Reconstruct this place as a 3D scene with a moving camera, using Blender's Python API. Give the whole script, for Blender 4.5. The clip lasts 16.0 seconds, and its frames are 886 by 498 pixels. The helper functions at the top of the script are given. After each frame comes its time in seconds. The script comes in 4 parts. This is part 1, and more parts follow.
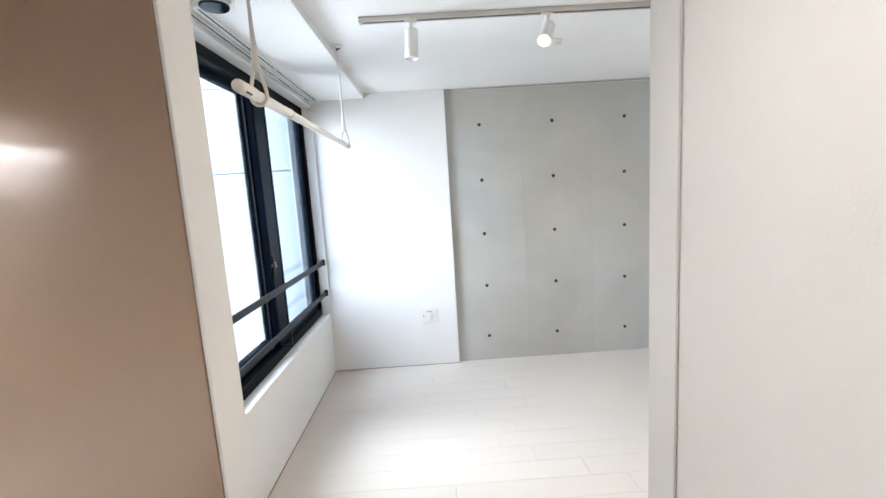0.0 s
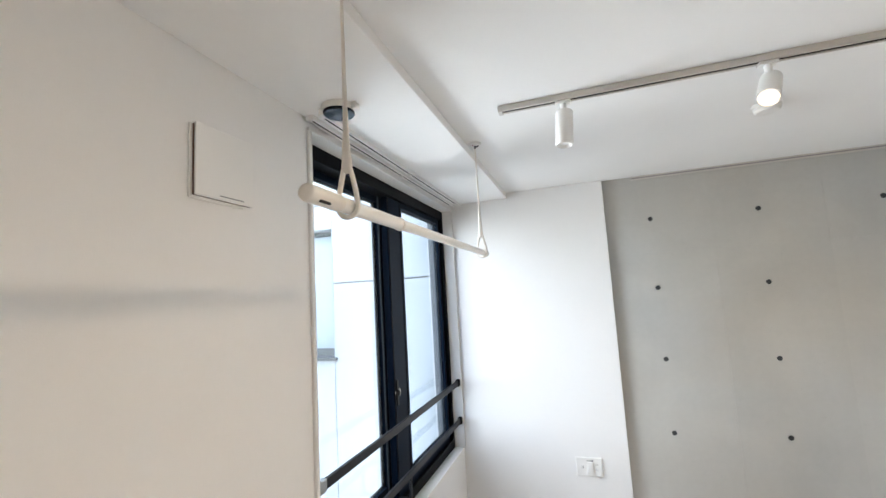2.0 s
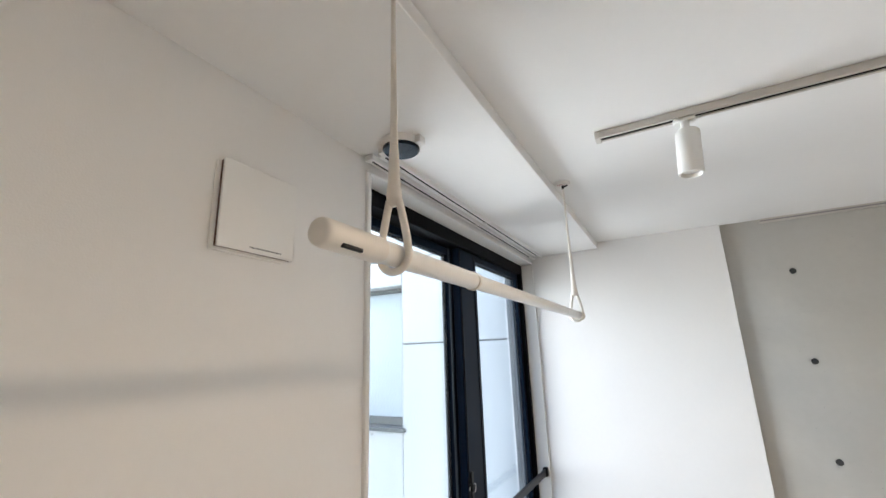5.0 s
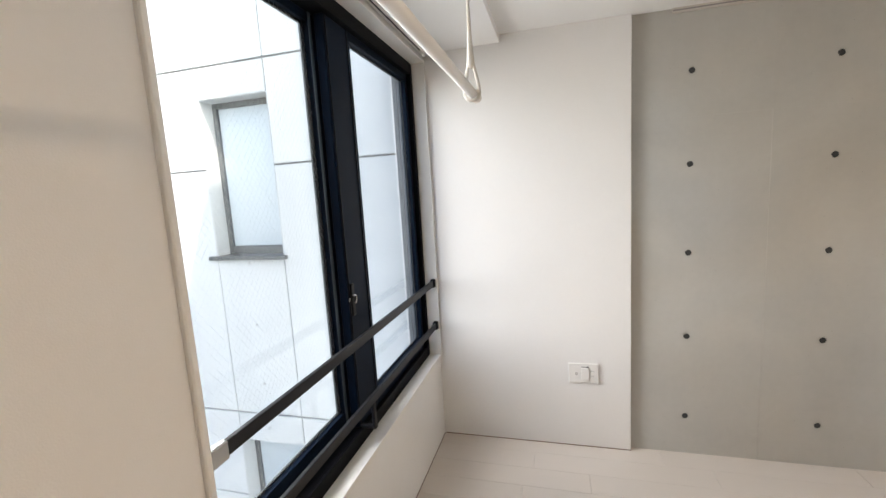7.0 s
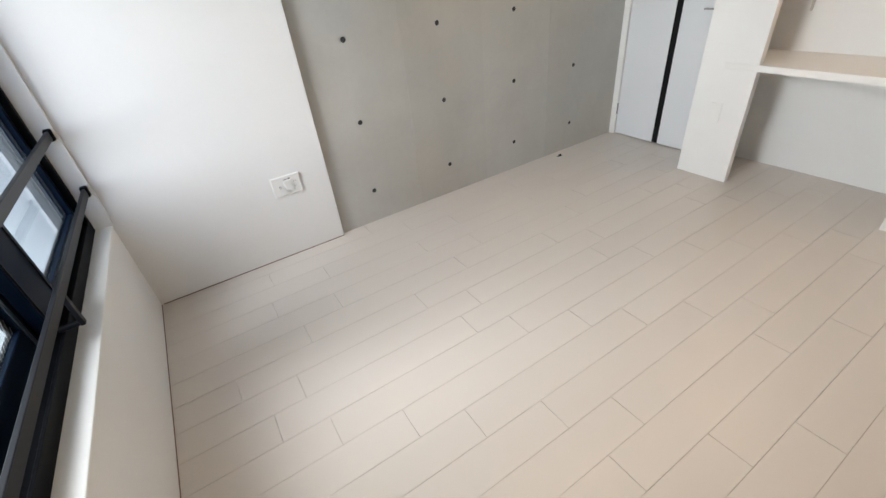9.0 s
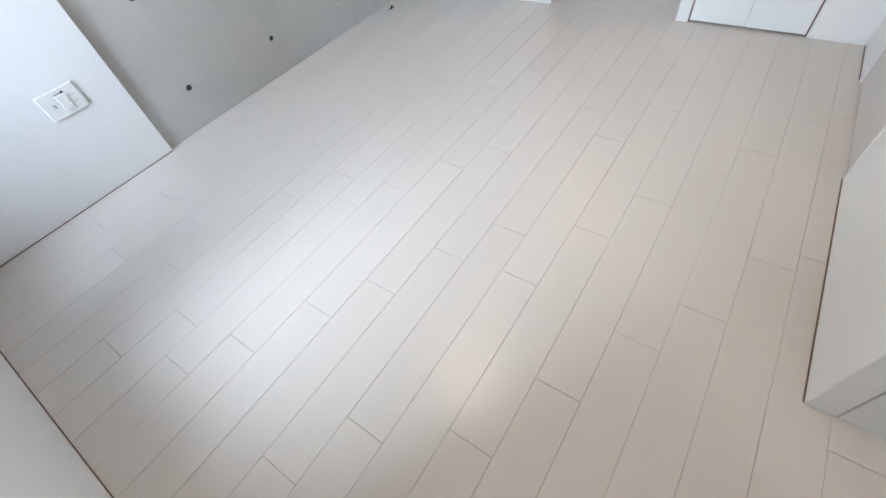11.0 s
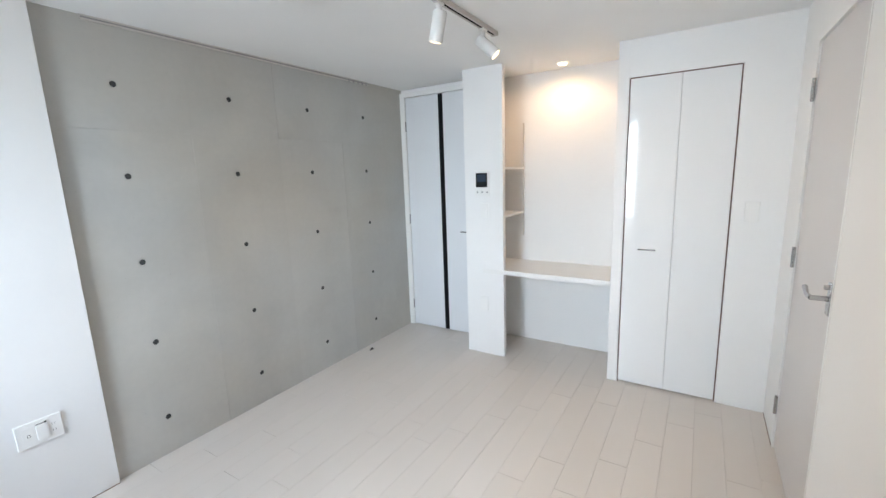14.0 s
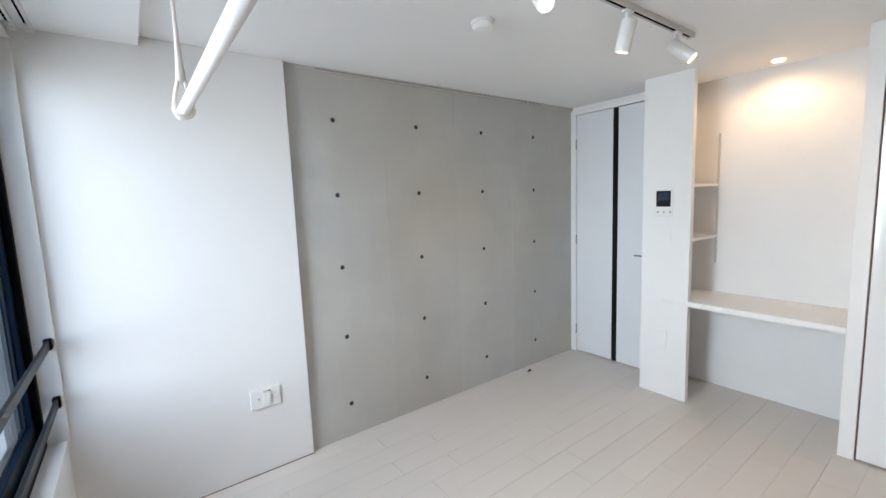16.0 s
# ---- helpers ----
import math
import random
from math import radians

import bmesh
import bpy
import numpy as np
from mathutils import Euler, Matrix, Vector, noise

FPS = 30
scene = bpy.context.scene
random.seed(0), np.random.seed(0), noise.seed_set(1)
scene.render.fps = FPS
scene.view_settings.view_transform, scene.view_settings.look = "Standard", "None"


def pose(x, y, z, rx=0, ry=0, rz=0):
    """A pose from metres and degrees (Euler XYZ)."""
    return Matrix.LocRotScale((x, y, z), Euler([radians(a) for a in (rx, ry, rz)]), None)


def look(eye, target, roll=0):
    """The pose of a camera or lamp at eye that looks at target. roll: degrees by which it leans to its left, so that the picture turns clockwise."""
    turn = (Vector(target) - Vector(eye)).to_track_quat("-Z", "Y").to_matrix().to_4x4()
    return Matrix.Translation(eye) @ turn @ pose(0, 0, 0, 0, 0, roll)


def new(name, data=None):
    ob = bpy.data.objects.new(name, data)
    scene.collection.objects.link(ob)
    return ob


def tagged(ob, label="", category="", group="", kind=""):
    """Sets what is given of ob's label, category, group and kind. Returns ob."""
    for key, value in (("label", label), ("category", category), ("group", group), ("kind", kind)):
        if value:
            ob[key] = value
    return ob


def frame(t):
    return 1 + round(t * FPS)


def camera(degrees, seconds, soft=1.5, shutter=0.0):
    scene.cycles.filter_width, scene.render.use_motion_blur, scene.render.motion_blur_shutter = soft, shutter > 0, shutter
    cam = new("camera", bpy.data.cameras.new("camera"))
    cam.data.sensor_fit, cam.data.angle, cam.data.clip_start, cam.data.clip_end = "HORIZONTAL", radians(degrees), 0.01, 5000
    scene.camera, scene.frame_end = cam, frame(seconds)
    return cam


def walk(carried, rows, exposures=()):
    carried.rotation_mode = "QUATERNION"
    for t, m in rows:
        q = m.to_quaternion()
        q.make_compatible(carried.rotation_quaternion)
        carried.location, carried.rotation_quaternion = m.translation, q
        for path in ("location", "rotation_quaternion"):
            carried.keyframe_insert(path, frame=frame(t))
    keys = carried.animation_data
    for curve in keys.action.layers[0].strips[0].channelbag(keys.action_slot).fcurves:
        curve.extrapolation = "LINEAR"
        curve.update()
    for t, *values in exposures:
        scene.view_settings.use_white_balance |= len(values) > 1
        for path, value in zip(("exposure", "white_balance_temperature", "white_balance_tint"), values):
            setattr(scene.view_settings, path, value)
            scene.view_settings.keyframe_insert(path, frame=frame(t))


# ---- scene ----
cam = camera(93.6, 16.0)
SKY, SUN = 0.145, 3.0
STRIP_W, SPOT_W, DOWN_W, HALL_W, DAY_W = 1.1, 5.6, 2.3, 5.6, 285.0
EXPOSURES = [(0, 2.38, 6100, 10), (1, 2.2, 6150, 10), (2, 2.12, 6400, 11), (3, 1.96, 6550, 12), (5.5, 1.9, 6600, 12),
             (6.5, 1.83, 6950, 13), (7.5, 1.78, 7650, 19), (8.2, 1.82, 7950, 23), (8.6, 1.8, 7350, 16), (9.2, 1.82, 6550, 12),
             (9.7, 1.9, 6080, 10), (12, 2.12, 5750, 9), (14, 2.01, 6050, 10), (16, 1.88, 6150, 11)]
PATH = [
    (0, (-0.019, 0.000, 1.470), (0.012, 1.982, 1.200), -3.6),
    (0.5, (-0.008, 0.045, 1.463), (-0.139, 2.032, 1.274), -4.1),
    (1, (-0.051, 0.199, 1.502), (-0.341, 2.176, 1.421), -4.2),
    (1.5, (-0.084, 0.349, 1.544), (-0.545, 2.294, 1.606), -4.0),
    (2, (-0.059, 0.510, 1.579), (-0.681, 2.398, 1.800), -3.3),
    (2.5, (-0.073, 0.623, 1.603), (-0.822, 2.437, 1.992), -2.6),
    (3, (-0.126, 0.713, 1.640), (-0.959, 2.447, 2.188), -2.0),
    (3.2, (-0.143, 0.741, 1.650), (-0.996, 2.449, 2.246), -1.7),
    (5.3, (-0.190, 0.810, 1.629), (-1.113, 2.530, 2.065), -2.4),
    (5.5, (-0.199, 0.840, 1.611), (-1.114, 2.584, 1.959), -2.8),
    (6, (-0.218, 0.939, 1.569), (-1.080, 2.740, 1.688), -3.6),
    (6.5, (-0.221, 1.031, 1.521), (-0.954, 2.889, 1.433), -3.8),
    (6.7, (-0.231, 1.066, 1.511), (-0.890, 2.947, 1.343), -3.8),
    (7, (-0.256, 1.121, 1.480), (-0.783, 3.032, 1.212), -3.4),
    (7.5, (-0.323, 1.170, 1.449), (-0.568, 3.114, 1.045), -2.3),
    (7.9, (-0.428, 1.192, 1.445), (-0.310, 3.110, 0.891), -3.0),
    (8, (-0.451, 1.182, 1.437), (-0.242, 3.079, 0.837), -3.1),
    (8.5, (-0.515, 1.146, 1.403), (0.077, 2.861, 0.563), -5.0),
    (9, (-0.472, 1.098, 1.368), (0.336, 2.549, 0.253), -6.7),
    (9.5, (-0.442, 1.066, 1.274), (0.447, 2.249, -0.072), -8.3),
    (9.7, (-0.441, 1.058, 1.255), (0.448, 2.140, -0.172), -8.8),
    (11.8, (-0.527, 1.067, 1.246), (0.516, 1.852, -0.269), -8.0),
    (12, (-0.530, 1.061, 1.279), (0.603, 1.891, -0.146), -7.4),
    (12.5, (-0.546, 1.037, 1.360), (0.805, 1.973, 0.220), -5.7),
    (13, (-0.558, 1.028, 1.423), (0.959, 2.028, 0.588), -4.1),
    (13.5, (-0.576, 1.016, 1.475), (1.046, 2.042, 0.915), -2.8),
    (14, (-0.591, 0.990, 1.512), (1.077, 2.034, 1.152), -2.0),
    (14.5, (-0.603, 0.986, 1.515), (1.061, 2.067, 1.270), -1.8),
    (15, (-0.609, 0.990, 1.514), (0.986, 2.178, 1.307), -1.9),
    (15.5, (-0.632, 1.019, 1.502), (0.804, 2.395, 1.288), -2.1),
    (16, (-0.629, 1.046, 1.500), (0.557, 2.640, 1.263), -2.2),
]
walk(cam, [(t, look(eye, target, roll)) for t, eye, target, roll in PATH],
     exposures=EXPOSURES)

# ---- world, sun, lamps ----
world = bpy.data.worlds.new("sky")
scene.world = world
world.use_nodes = True
wn = world.node_tree.nodes
sky = wn.new("ShaderNodeTexSky")
sky.sky_type = "NISHITA"
sky.sun_disc = False
SUN_WAY = Vector((-1.0, 0.9, -2.41)).normalized()
sky.sun_elevation = math.asin(-SUN_WAY.z)
sky.sun_rotation = math.atan2(-SUN_WAY.x, -SUN_WAY.y)
world.node_tree.links.new(sky.outputs[0], wn["Background"].inputs[0])
wn["Background"].inputs[1].default_value = SKY

sun = new("sun", bpy.data.lights.new("sun", "SUN"))
sun.data.energy, sun.data.angle, sun.data.color = SUN, radians(0.5), (1.0, 0.95, 0.88)
sun.matrix_world = look((0, 0, 20), Vector((0, 0, 20)) + SUN_WAY)


def spot_lamp(name, eye, target, watts, cone=90, blend=0.6, radius=0.03, colour=(1.0, 0.78, 0.55)):
    ob = new(name, bpy.data.lights.new(name, "SPOT"))
    ob.data.energy, ob.data.spot_size, ob.data.spot_blend = watts, radians(cone), blend
    ob.data.shadow_soft_size, ob.data.color = radius, colour
    ob.matrix_world = look(eye, target)
    return ob


# Added fill panel outside, out of view, standing in for skylight through the window.
daylight = new("daylight_fill", bpy.data.lights.new("daylight_fill", "AREA"))
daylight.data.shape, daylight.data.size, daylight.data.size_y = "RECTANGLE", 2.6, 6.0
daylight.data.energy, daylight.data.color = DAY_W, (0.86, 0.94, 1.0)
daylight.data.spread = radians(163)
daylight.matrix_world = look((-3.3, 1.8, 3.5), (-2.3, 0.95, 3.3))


# ---- materials ----
def material(name, colour, rough=0.5, metal=0.0, vary=0.06, scale=3.0, fine=60.0, bump=0.0, bump_scale=200.0,
             coat=0.0, by_object=0.0, stretch=(1, 1, 1), spec=0.5):
    """A surface with colour that varies at two scales, a little uneven gloss and fine relief."""
    m = bpy.data.materials.new(name)
    m.use_nodes = True
    n, link = m.node_tree.nodes, m.node_tree.links.new
    b = n["Principled BSDF"]
    b.inputs["Metallic"].default_value = metal
    b.inputs["Coat Weight"].default_value = coat
    b.inputs["Coat Roughness"].default_value = 0.04
    b.inputs["Specular IOR Level"].default_value = spec
    co = n.new("ShaderNodeTexCoord")
    mp = n.new("ShaderNodeMapping")
    mp.inputs["Scale"].default_value = stretch
    link(co.outputs["Object"], mp.inputs[0])
    big, small = n.new("ShaderNodeTexNoise"), n.new("ShaderNodeTexNoise")
    for node, sc, det in ((big, scale, 4.0), (small, fine, 3.0)):
        node.inputs["Scale"].default_value = sc
        node.inputs["Detail"].default_value = det
        link(mp.outputs[0], node.inputs["Vector"])
    mix = n.new("ShaderNodeMath")
    mix.operation = "MULTIPLY_ADD"
    mix.inputs[1].default_value = 0.35
    link(small.outputs[0], mix.inputs[0])
    link(big.outputs[0], mix.inputs[2])
    last = mix.outputs[0]
    if by_object:
        info = n.new("ShaderNodeObjectInfo")
        add = n.new("ShaderNodeMath")
        add.operation = "MULTIPLY_ADD"
        add.inputs[1].default_value = by_object
        link(info.outputs["Random"], add.inputs[0])
        link(last, add.inputs[2])
        last = add.outputs[0]
    ramp = n.new("ShaderNodeMapRange")
    ramp.clamp = False
    ramp.inputs["From Min"].default_value, ramp.inputs["From Max"].default_value = 0.35, 1.0 + by_object
    ramp.inputs["To Min"].default_value, ramp.inputs["To Max"].default_value = 1 - vary, 1 + vary
    link(last, ramp.inputs[0])
    tint = n.new("ShaderNodeMix")
    tint.data_type, tint.blend_type = "RGBA", "MULTIPLY"
    tint.inputs["Factor"].default_value = 1.0
    tint.inputs["A"].default_value = (*colour, 1)
    link(ramp.outputs[0], tint.inputs["B"])
    link(tint.outputs["Result"], b.inputs["Base Color"])
    gl = n.new("ShaderNodeMapRange")
    gl.inputs["To Min"].default_value, gl.inputs["To Max"].default_value = rough * 0.85, min(1, rough * 1.15)
    link(big.outputs[0], gl.inputs[0])
    link(gl.outputs[0], b.inputs["Roughness"])
    if bump:
        tex = n.new("ShaderNodeTexNoise")
        tex.inputs["Scale"].default_value = bump_scale
        tex.inputs["Detail"].default_value = 3.0
        link(mp.outputs[0], tex.inputs["Vector"])
        bp = n.new("ShaderNodeBump")
        bp.inputs["Strength"].default_value = bump
        bp.inputs["Distance"].default_value = 0.002
        link(tex.outputs[0], bp.inputs["Height"])
        link(bp.outputs[0], b.inputs["Normal"])
    return m


def cast_concrete(name, colour):
    """Fair-faced concrete: broad clouds, faint streaks of the pour, cool and warm patches, pin holes."""
    m = bpy.data.materials.new(name)
    m.use_nodes = True
    n, link = m.node_tree.nodes, m.node_tree.links.new
    b = n["Principled BSDF"]
    b.inputs["Specular IOR Level"].default_value = 0.35
    co = n.new("ShaderNodeTexCoord")

    def noise(scale, detail, stretch=(1, 1, 1), distortion=0.0):
        mp, tex = n.new("ShaderNodeMapping"), n.new("ShaderNodeTexNoise")
        mp.inputs["Scale"].default_value = stretch
        link(co.outputs["Object"], mp.inputs[0])
        link(mp.outputs[0], tex.inputs["Vector"])
        tex.inputs["Scale"].default_value, tex.inputs["Detail"].default_value = scale, detail
        tex.inputs["Distortion"].default_value = distortion
        return tex.outputs[0]

    def span(value, lo, hi, a, c):
        node = n.new("ShaderNodeMapRange")
        for key, v in (("From Min", lo), ("From Max", hi), ("To Min", a), ("To Max", c)):
            node.inputs[key].default_value = v
        link(value, node.inputs[0])
        return node.outputs[0]

    def times(p, q):
        node = n.new("ShaderNodeMath")
        node.operation = "MULTIPLY"
        link(p, node.inputs[0])
        link(q, node.inputs[1])
        return node.outputs[0]

    info = n.new("ShaderNodeObjectInfo")
    clouds = noise(1.7, 5.0, distortion=0.6)
    holes = n.new("ShaderNodeTexVoronoi")
    holes.inputs["Scale"].default_value = 26.0
    link(co.outputs["Object"], holes.inputs["Vector"])
    value = times(span(clouds, 0.3, 0.7, 0.92, 1.07), span(noise(2.2, 4.0, (5, 5, 0.5)), 0.3, 0.7, 0.988, 1.012))
    value = times(value, span(noise(1.4, 5.0, (0.6, 1, 7)), 0.3, 0.7, 0.99, 1.01))
    value = times(value, span(noise(30.0, 4.0), 0.3, 0.7, 0.985, 1.015))
    value = times(value, span(info.outputs["Random"], 0, 1, 0.968, 1.032))
    value = times(value, span(holes.outputs["Distance"], 0.035, 0.06, 0.80, 1.0))
    hue = n.new("ShaderNodeMix")
    hue.data_type = "RGBA"
    hue.inputs["A"].default_value = (colour[0] * 1.02, colour[1], colour[2] * 0.96, 1)
    hue.inputs["B"].default_value = (colour[0] * 0.97, colour[1], colour[2] * 1.03, 1)
    link(span(noise(0.9, 3.0), 0.35, 0.65, 0, 1), hue.inputs["Factor"])
    tint = n.new("ShaderNodeMix")
    tint.data_type, tint.blend_type = "RGBA", "MULTIPLY"
    tint.inputs["Factor"].default_value = 1.0
    link(hue.outputs["Result"], tint.inputs["A"])
    link(value, tint.inputs["B"])
    link(tint.outputs["Result"], b.inputs["Base Color"])
    link(span(clouds, 0.3, 0.7, 0.45, 0.65), b.inputs["Roughness"])
    bp = n.new("ShaderNodeBump")
    bp.inputs["Strength"].default_value, bp.inputs["Distance"].default_value = 0.10, 0.002
    link(times(noise(70.0, 4.0), span(holes.outputs["Distance"], 0.03, 0.06, 0.3, 1.0)), bp.inputs["Height"])
    link(bp.outputs[0], b.inputs["Normal"])
    return m


def wire_steel(name):
    """Bright drawn wire that lets the daylight behind the glass scatter round it."""
    m = bpy.data.materials.new(name)
    m.use_nodes = True
    n, link = m.node_tree.nodes, m.node_tree.links.new
    mix, through_light = n.new("ShaderNodeMixShader"), n.new("ShaderNodeBsdfTranslucent")
    through_light.inputs[0].default_value = (0.50, 0.52, 0.52, 1)
    n["Principled BSDF"].inputs["Base Color"].default_value = (0.60, 0.61, 0.61, 1)
    n["Principled BSDF"].inputs["Roughness"].default_value = 0.4
    mix.inputs[0].default_value = 0.7
    link(n["Principled BSDF"].outputs[0], mix.inputs[1])
    link(through_light.outputs[0], mix.inputs[2])
    link(mix.outputs[0], n["Material Output"].inputs[0])
    return m


def glowing(name, colour, strength):
    m = bpy.data.materials.new(name)
    m.use_nodes = True
    b = m.node_tree.nodes["Principled BSDF"]
    b.inputs["Base Color"].default_value = (0.4, 0.4, 0.4, 1)
    b.inputs["Emission Color"].default_value = (*colour, 1)
    b.inputs["Emission Strength"].default_value = strength
    return m


def glass(name, tint=(0.97, 0.985, 0.98), rough=0.0):
    m = bpy.data.materials.new(name)
    m.use_nodes = True
    n, link = m.node_tree.nodes, m.node_tree.links.new
    n.remove(n["Principled BSDF"])
    clear, gloss, mix, edge = (n.new("ShaderNodeBsdfTransparent"), n.new("ShaderNodeBsdfGlossy"),
                               n.new("ShaderNodeMixShader"), n.new("ShaderNodeLayerWeight"))
    clear.inputs[0].default_value = (*tint, 1)
    gloss.inputs["Roughness"].default_value = rough
    edge.inputs["Blend"].default_value = 0.5
    power, share = n.new("ShaderNodeMath"), n.new("ShaderNodeMath")
    power.operation, share.operation = "POWER", "MULTIPLY_ADD"
    power.inputs[1].default_value = 5.0
    share.inputs[1].default_value, share.inputs[2].default_value = 0.85, 0.035
    link(edge.outputs["Facing"], power.inputs[0])
    link(power.outputs[0], share.inputs[0])
    link(share.outputs[0], mix.inputs[0])
    link(clear.outputs[0], mix.inputs[1])
    link(gloss.outputs[0], mix.inputs[2])
    link(mix.outputs[0], n["Material Output"].inputs[0])
    return m


WALLPAPER = material("white wallpaper", (0.82, 0.81, 0.79), 0.75, vary=0.02, bump=0.12, bump_scale=300)
CEILING = material("white ceiling paper", (0.86, 0.855, 0.84), 0.8, vary=0.02, bump=0.12, bump_scale=300)
TRIM = material("white trim", (0.80, 0.79, 0.76), 0.4, vary=0.02)
CONCRETE = cast_concrete("fair-faced concrete", (0.492, 0.477, 0.442))
PLUG = material("dark mortar plug", (0.035, 0.036, 0.037), 0.8, vary=0.2, fine=120.0, bump=0.4)
SEAM = material("dark floor joint", (0.19, 0.118, 0.078), 0.8)
PLANK = material("whitewashed plank", (0.635, 0.580, 0.525), 0.30, vary=0.022, scale=0.8, fine=14.0, by_object=0.9,
                 stretch=(0.7, 6, 1))
GLOSS = material("glossy white door", (0.80, 0.80, 0.79), 0.07, vary=0.01, coat=0.15)
DOOR = material("pale grey door", (0.62, 0.59, 0.57), 0.35, vary=0.02)
NARROW = material("white laminate door", (0.72, 0.73, 0.74), 0.3, vary=0.02)
BLACK = material("black aluminium", (0.0022, 0.0026, 0.0038), 0.5, vary=0.1, spec=0.06)
GUARD = material("black painted flat bar", (0.008, 0.009, 0.012), 0.42, vary=0.1, spec=0.25)
NAVY = material("blue-black aluminium", (0.0035, 0.0100, 0.0230), 0.4, vary=0.1, spec=0.06)
GASKET = material("dark gasket", (0.020, 0.022, 0.024), 0.6)
RIB = material("blue-grey aluminium rib", (0.055, 0.075, 0.095), 0.35, vary=0.1)
JAMB = material("pale grey aluminium", (0.15, 0.16, 0.17), 0.45, vary=0.05)
STEEL = material("brushed steel", (0.50, 0.50, 0.50), 0.24, metal=1.0, vary=0.05)
PLASTIC = material("white plastic", (0.82, 0.81, 0.78), 0.35, vary=0.01)
IVORY = material("ivory plastic", (0.76, 0.72, 0.66), 0.38, vary=0.02)
GREY = material("grey plastic", (0.28, 0.27, 0.26), 0.5)
DARK = material("black plastic", (0.004, 0.004, 0.005), 0.4, spec=0.2)
SLOT = material("black slot", (0.004, 0.004, 0.004), 0.9, spec=0.0)
BLUEDARK = material("dark blue lens", (0.003, 0.009, 0.016), 0.08, spec=0.25)
SCREEN = material("grey-blue screen", (0.03, 0.045, 0.07), 0.15, spec=0.4)
BROWN = material("red-brown gap edge", (0.15, 0.085, 0.065), 0.6)
ALU = material("grey-beige aluminium", (0.60, 0.57, 0.53), 0.4, metal=0.4)
INK = material("grey print", (0.17, 0.17, 0.17), 0.7)
HALL_PANEL = material("brown glossy panel", (0.42, 0.295, 0.215), 0.125, vary=0.05, scale=1.5, spec=0.8)
RED = material("red print", (0.28, 0.03, 0.03), 0.6)
OUTWALL = material("pale facade concrete", (0.58, 0.605, 0.612), 0.75, vary=0.05, scale=1.2, fine=18.0, bump=0.2, bump_scale=70)
OUTJOINT = material("facade joint", (0.20, 0.21, 0.21), 0.8)
OUTMETAL = material("grey facade aluminium", (0.13, 0.14, 0.145), 0.4, metal=0.4)
OUTPLUG = material("pale mortar plug", (0.38, 0.39, 0.39), 0.8)
# Pale blue base colour carries the sky reflected in the facade panes.
SKY_PANE = material("sky-coloured pane", (0.50, 0.57, 0.61), 0.12, vary=0.06, scale=1.0)
GROUND = material("asphalt", (0.05, 0.05, 0.05), 0.9, vary=0.2)
PANE = glass("clear glass")
PANE_GREY = glass("grey-tinted glass", (0.86, 0.89, 0.91))
WIRE = wire_steel("steel wire")
GLOW_WARM = glowing("lit lamp face", (1.0, 0.80, 0.52), 0.42)
GLOW_STRIP = glowing("lit strip", (1.0, 0.97, 0.93), 0.9)
# Emission on the rim of each lit spot imitates its warm halo.
GLOW_RIM = glowing("glowing halo rim", (1.0, 0.62, 0.30), 0.8)
GLOW_DOWN = glowing("lit downlight", (1.0, 0.80, 0.50), 1.6)


# ---- mesh helpers ----
ORIGIN = {}


def box(bm, x0, x1, y0, y1, z0, z1, bevel=0.0, seg=1):
    made = bmesh.ops.create_cube(bm, size=1.0)["verts"]
    for v in made:
        v.co = Vector(((x0 + x1) / 2 + v.co.x * (x1 - x0), (y0 + y1) / 2 + v.co.y * (y1 - y0), (z0 + z1) / 2 + v.co.z * (z1 - z0)))
    if bevel:
        edges = list({e for v in made for e in v.link_edges})
        bmesh.ops.bevel(bm, geom=edges, offset=bevel, segments=seg, affect="EDGES", profile=0.5)
    return bm


def rod(bm, a, b, r, r2=None, seg=20, caps=True):
    a, b = Vector(a), Vector(b)
    turn = (b - a).to_track_quat("Z", "Y").to_matrix().to_4x4()
    bmesh.ops.create_cone(bm, cap_ends=caps, segments=seg, radius1=r, radius2=r if r2 is None else r2,
                          depth=(b - a).length, matrix=Matrix.Translation((a + b) / 2) @ turn)
    return bm


def turned(bm, profile, m, seg=32):
    """A solid of revolution round the z axis of m, from (radius, height) pairs."""
    rings = [[bm.verts.new(m @ Vector((r * math.cos(2 * math.pi * i / seg), r * math.sin(2 * math.pi * i / seg), z)))
              for i in range(seg)] for r, z in profile]
    for lo, hi in zip(rings, rings[1:]):
        for i in range(seg):
            bm.faces.new((lo[i], lo[(i + 1) % seg], hi[(i + 1) % seg], hi[i]))
    bm.faces.new(list(reversed(rings[0])))
    bm.faces.new(rings[-1])
    return bm


def finish(name, bm, mat, smooth=False):
    me = bpy.data.meshes.new(name)
    bmesh.ops.recalc_face_normals(bm, faces=bm.faces)
    bm.to_mesh(me)
    bm.free()
    me.materials.append(mat)
    if smooth:
        for p in me.polygons:
            p.use_smooth = True
        me.set_sharp_from_angle(angle=radians(40))
    return me


def part(name, bm, mat, parent, label="", smooth=False):
    """Links a bmesh, given in world places, as one mesh under a thing or a part."""
    o = ORIGIN[parent]
    bmesh.ops.translate(bm, verts=bm.verts, vec=-o)
    ob = new(name, finish(name, bm, mat, smooth))
    ob.parent = parent
    ORIGIN[ob] = o
    if label:
        tagged(ob, label)
    return ob


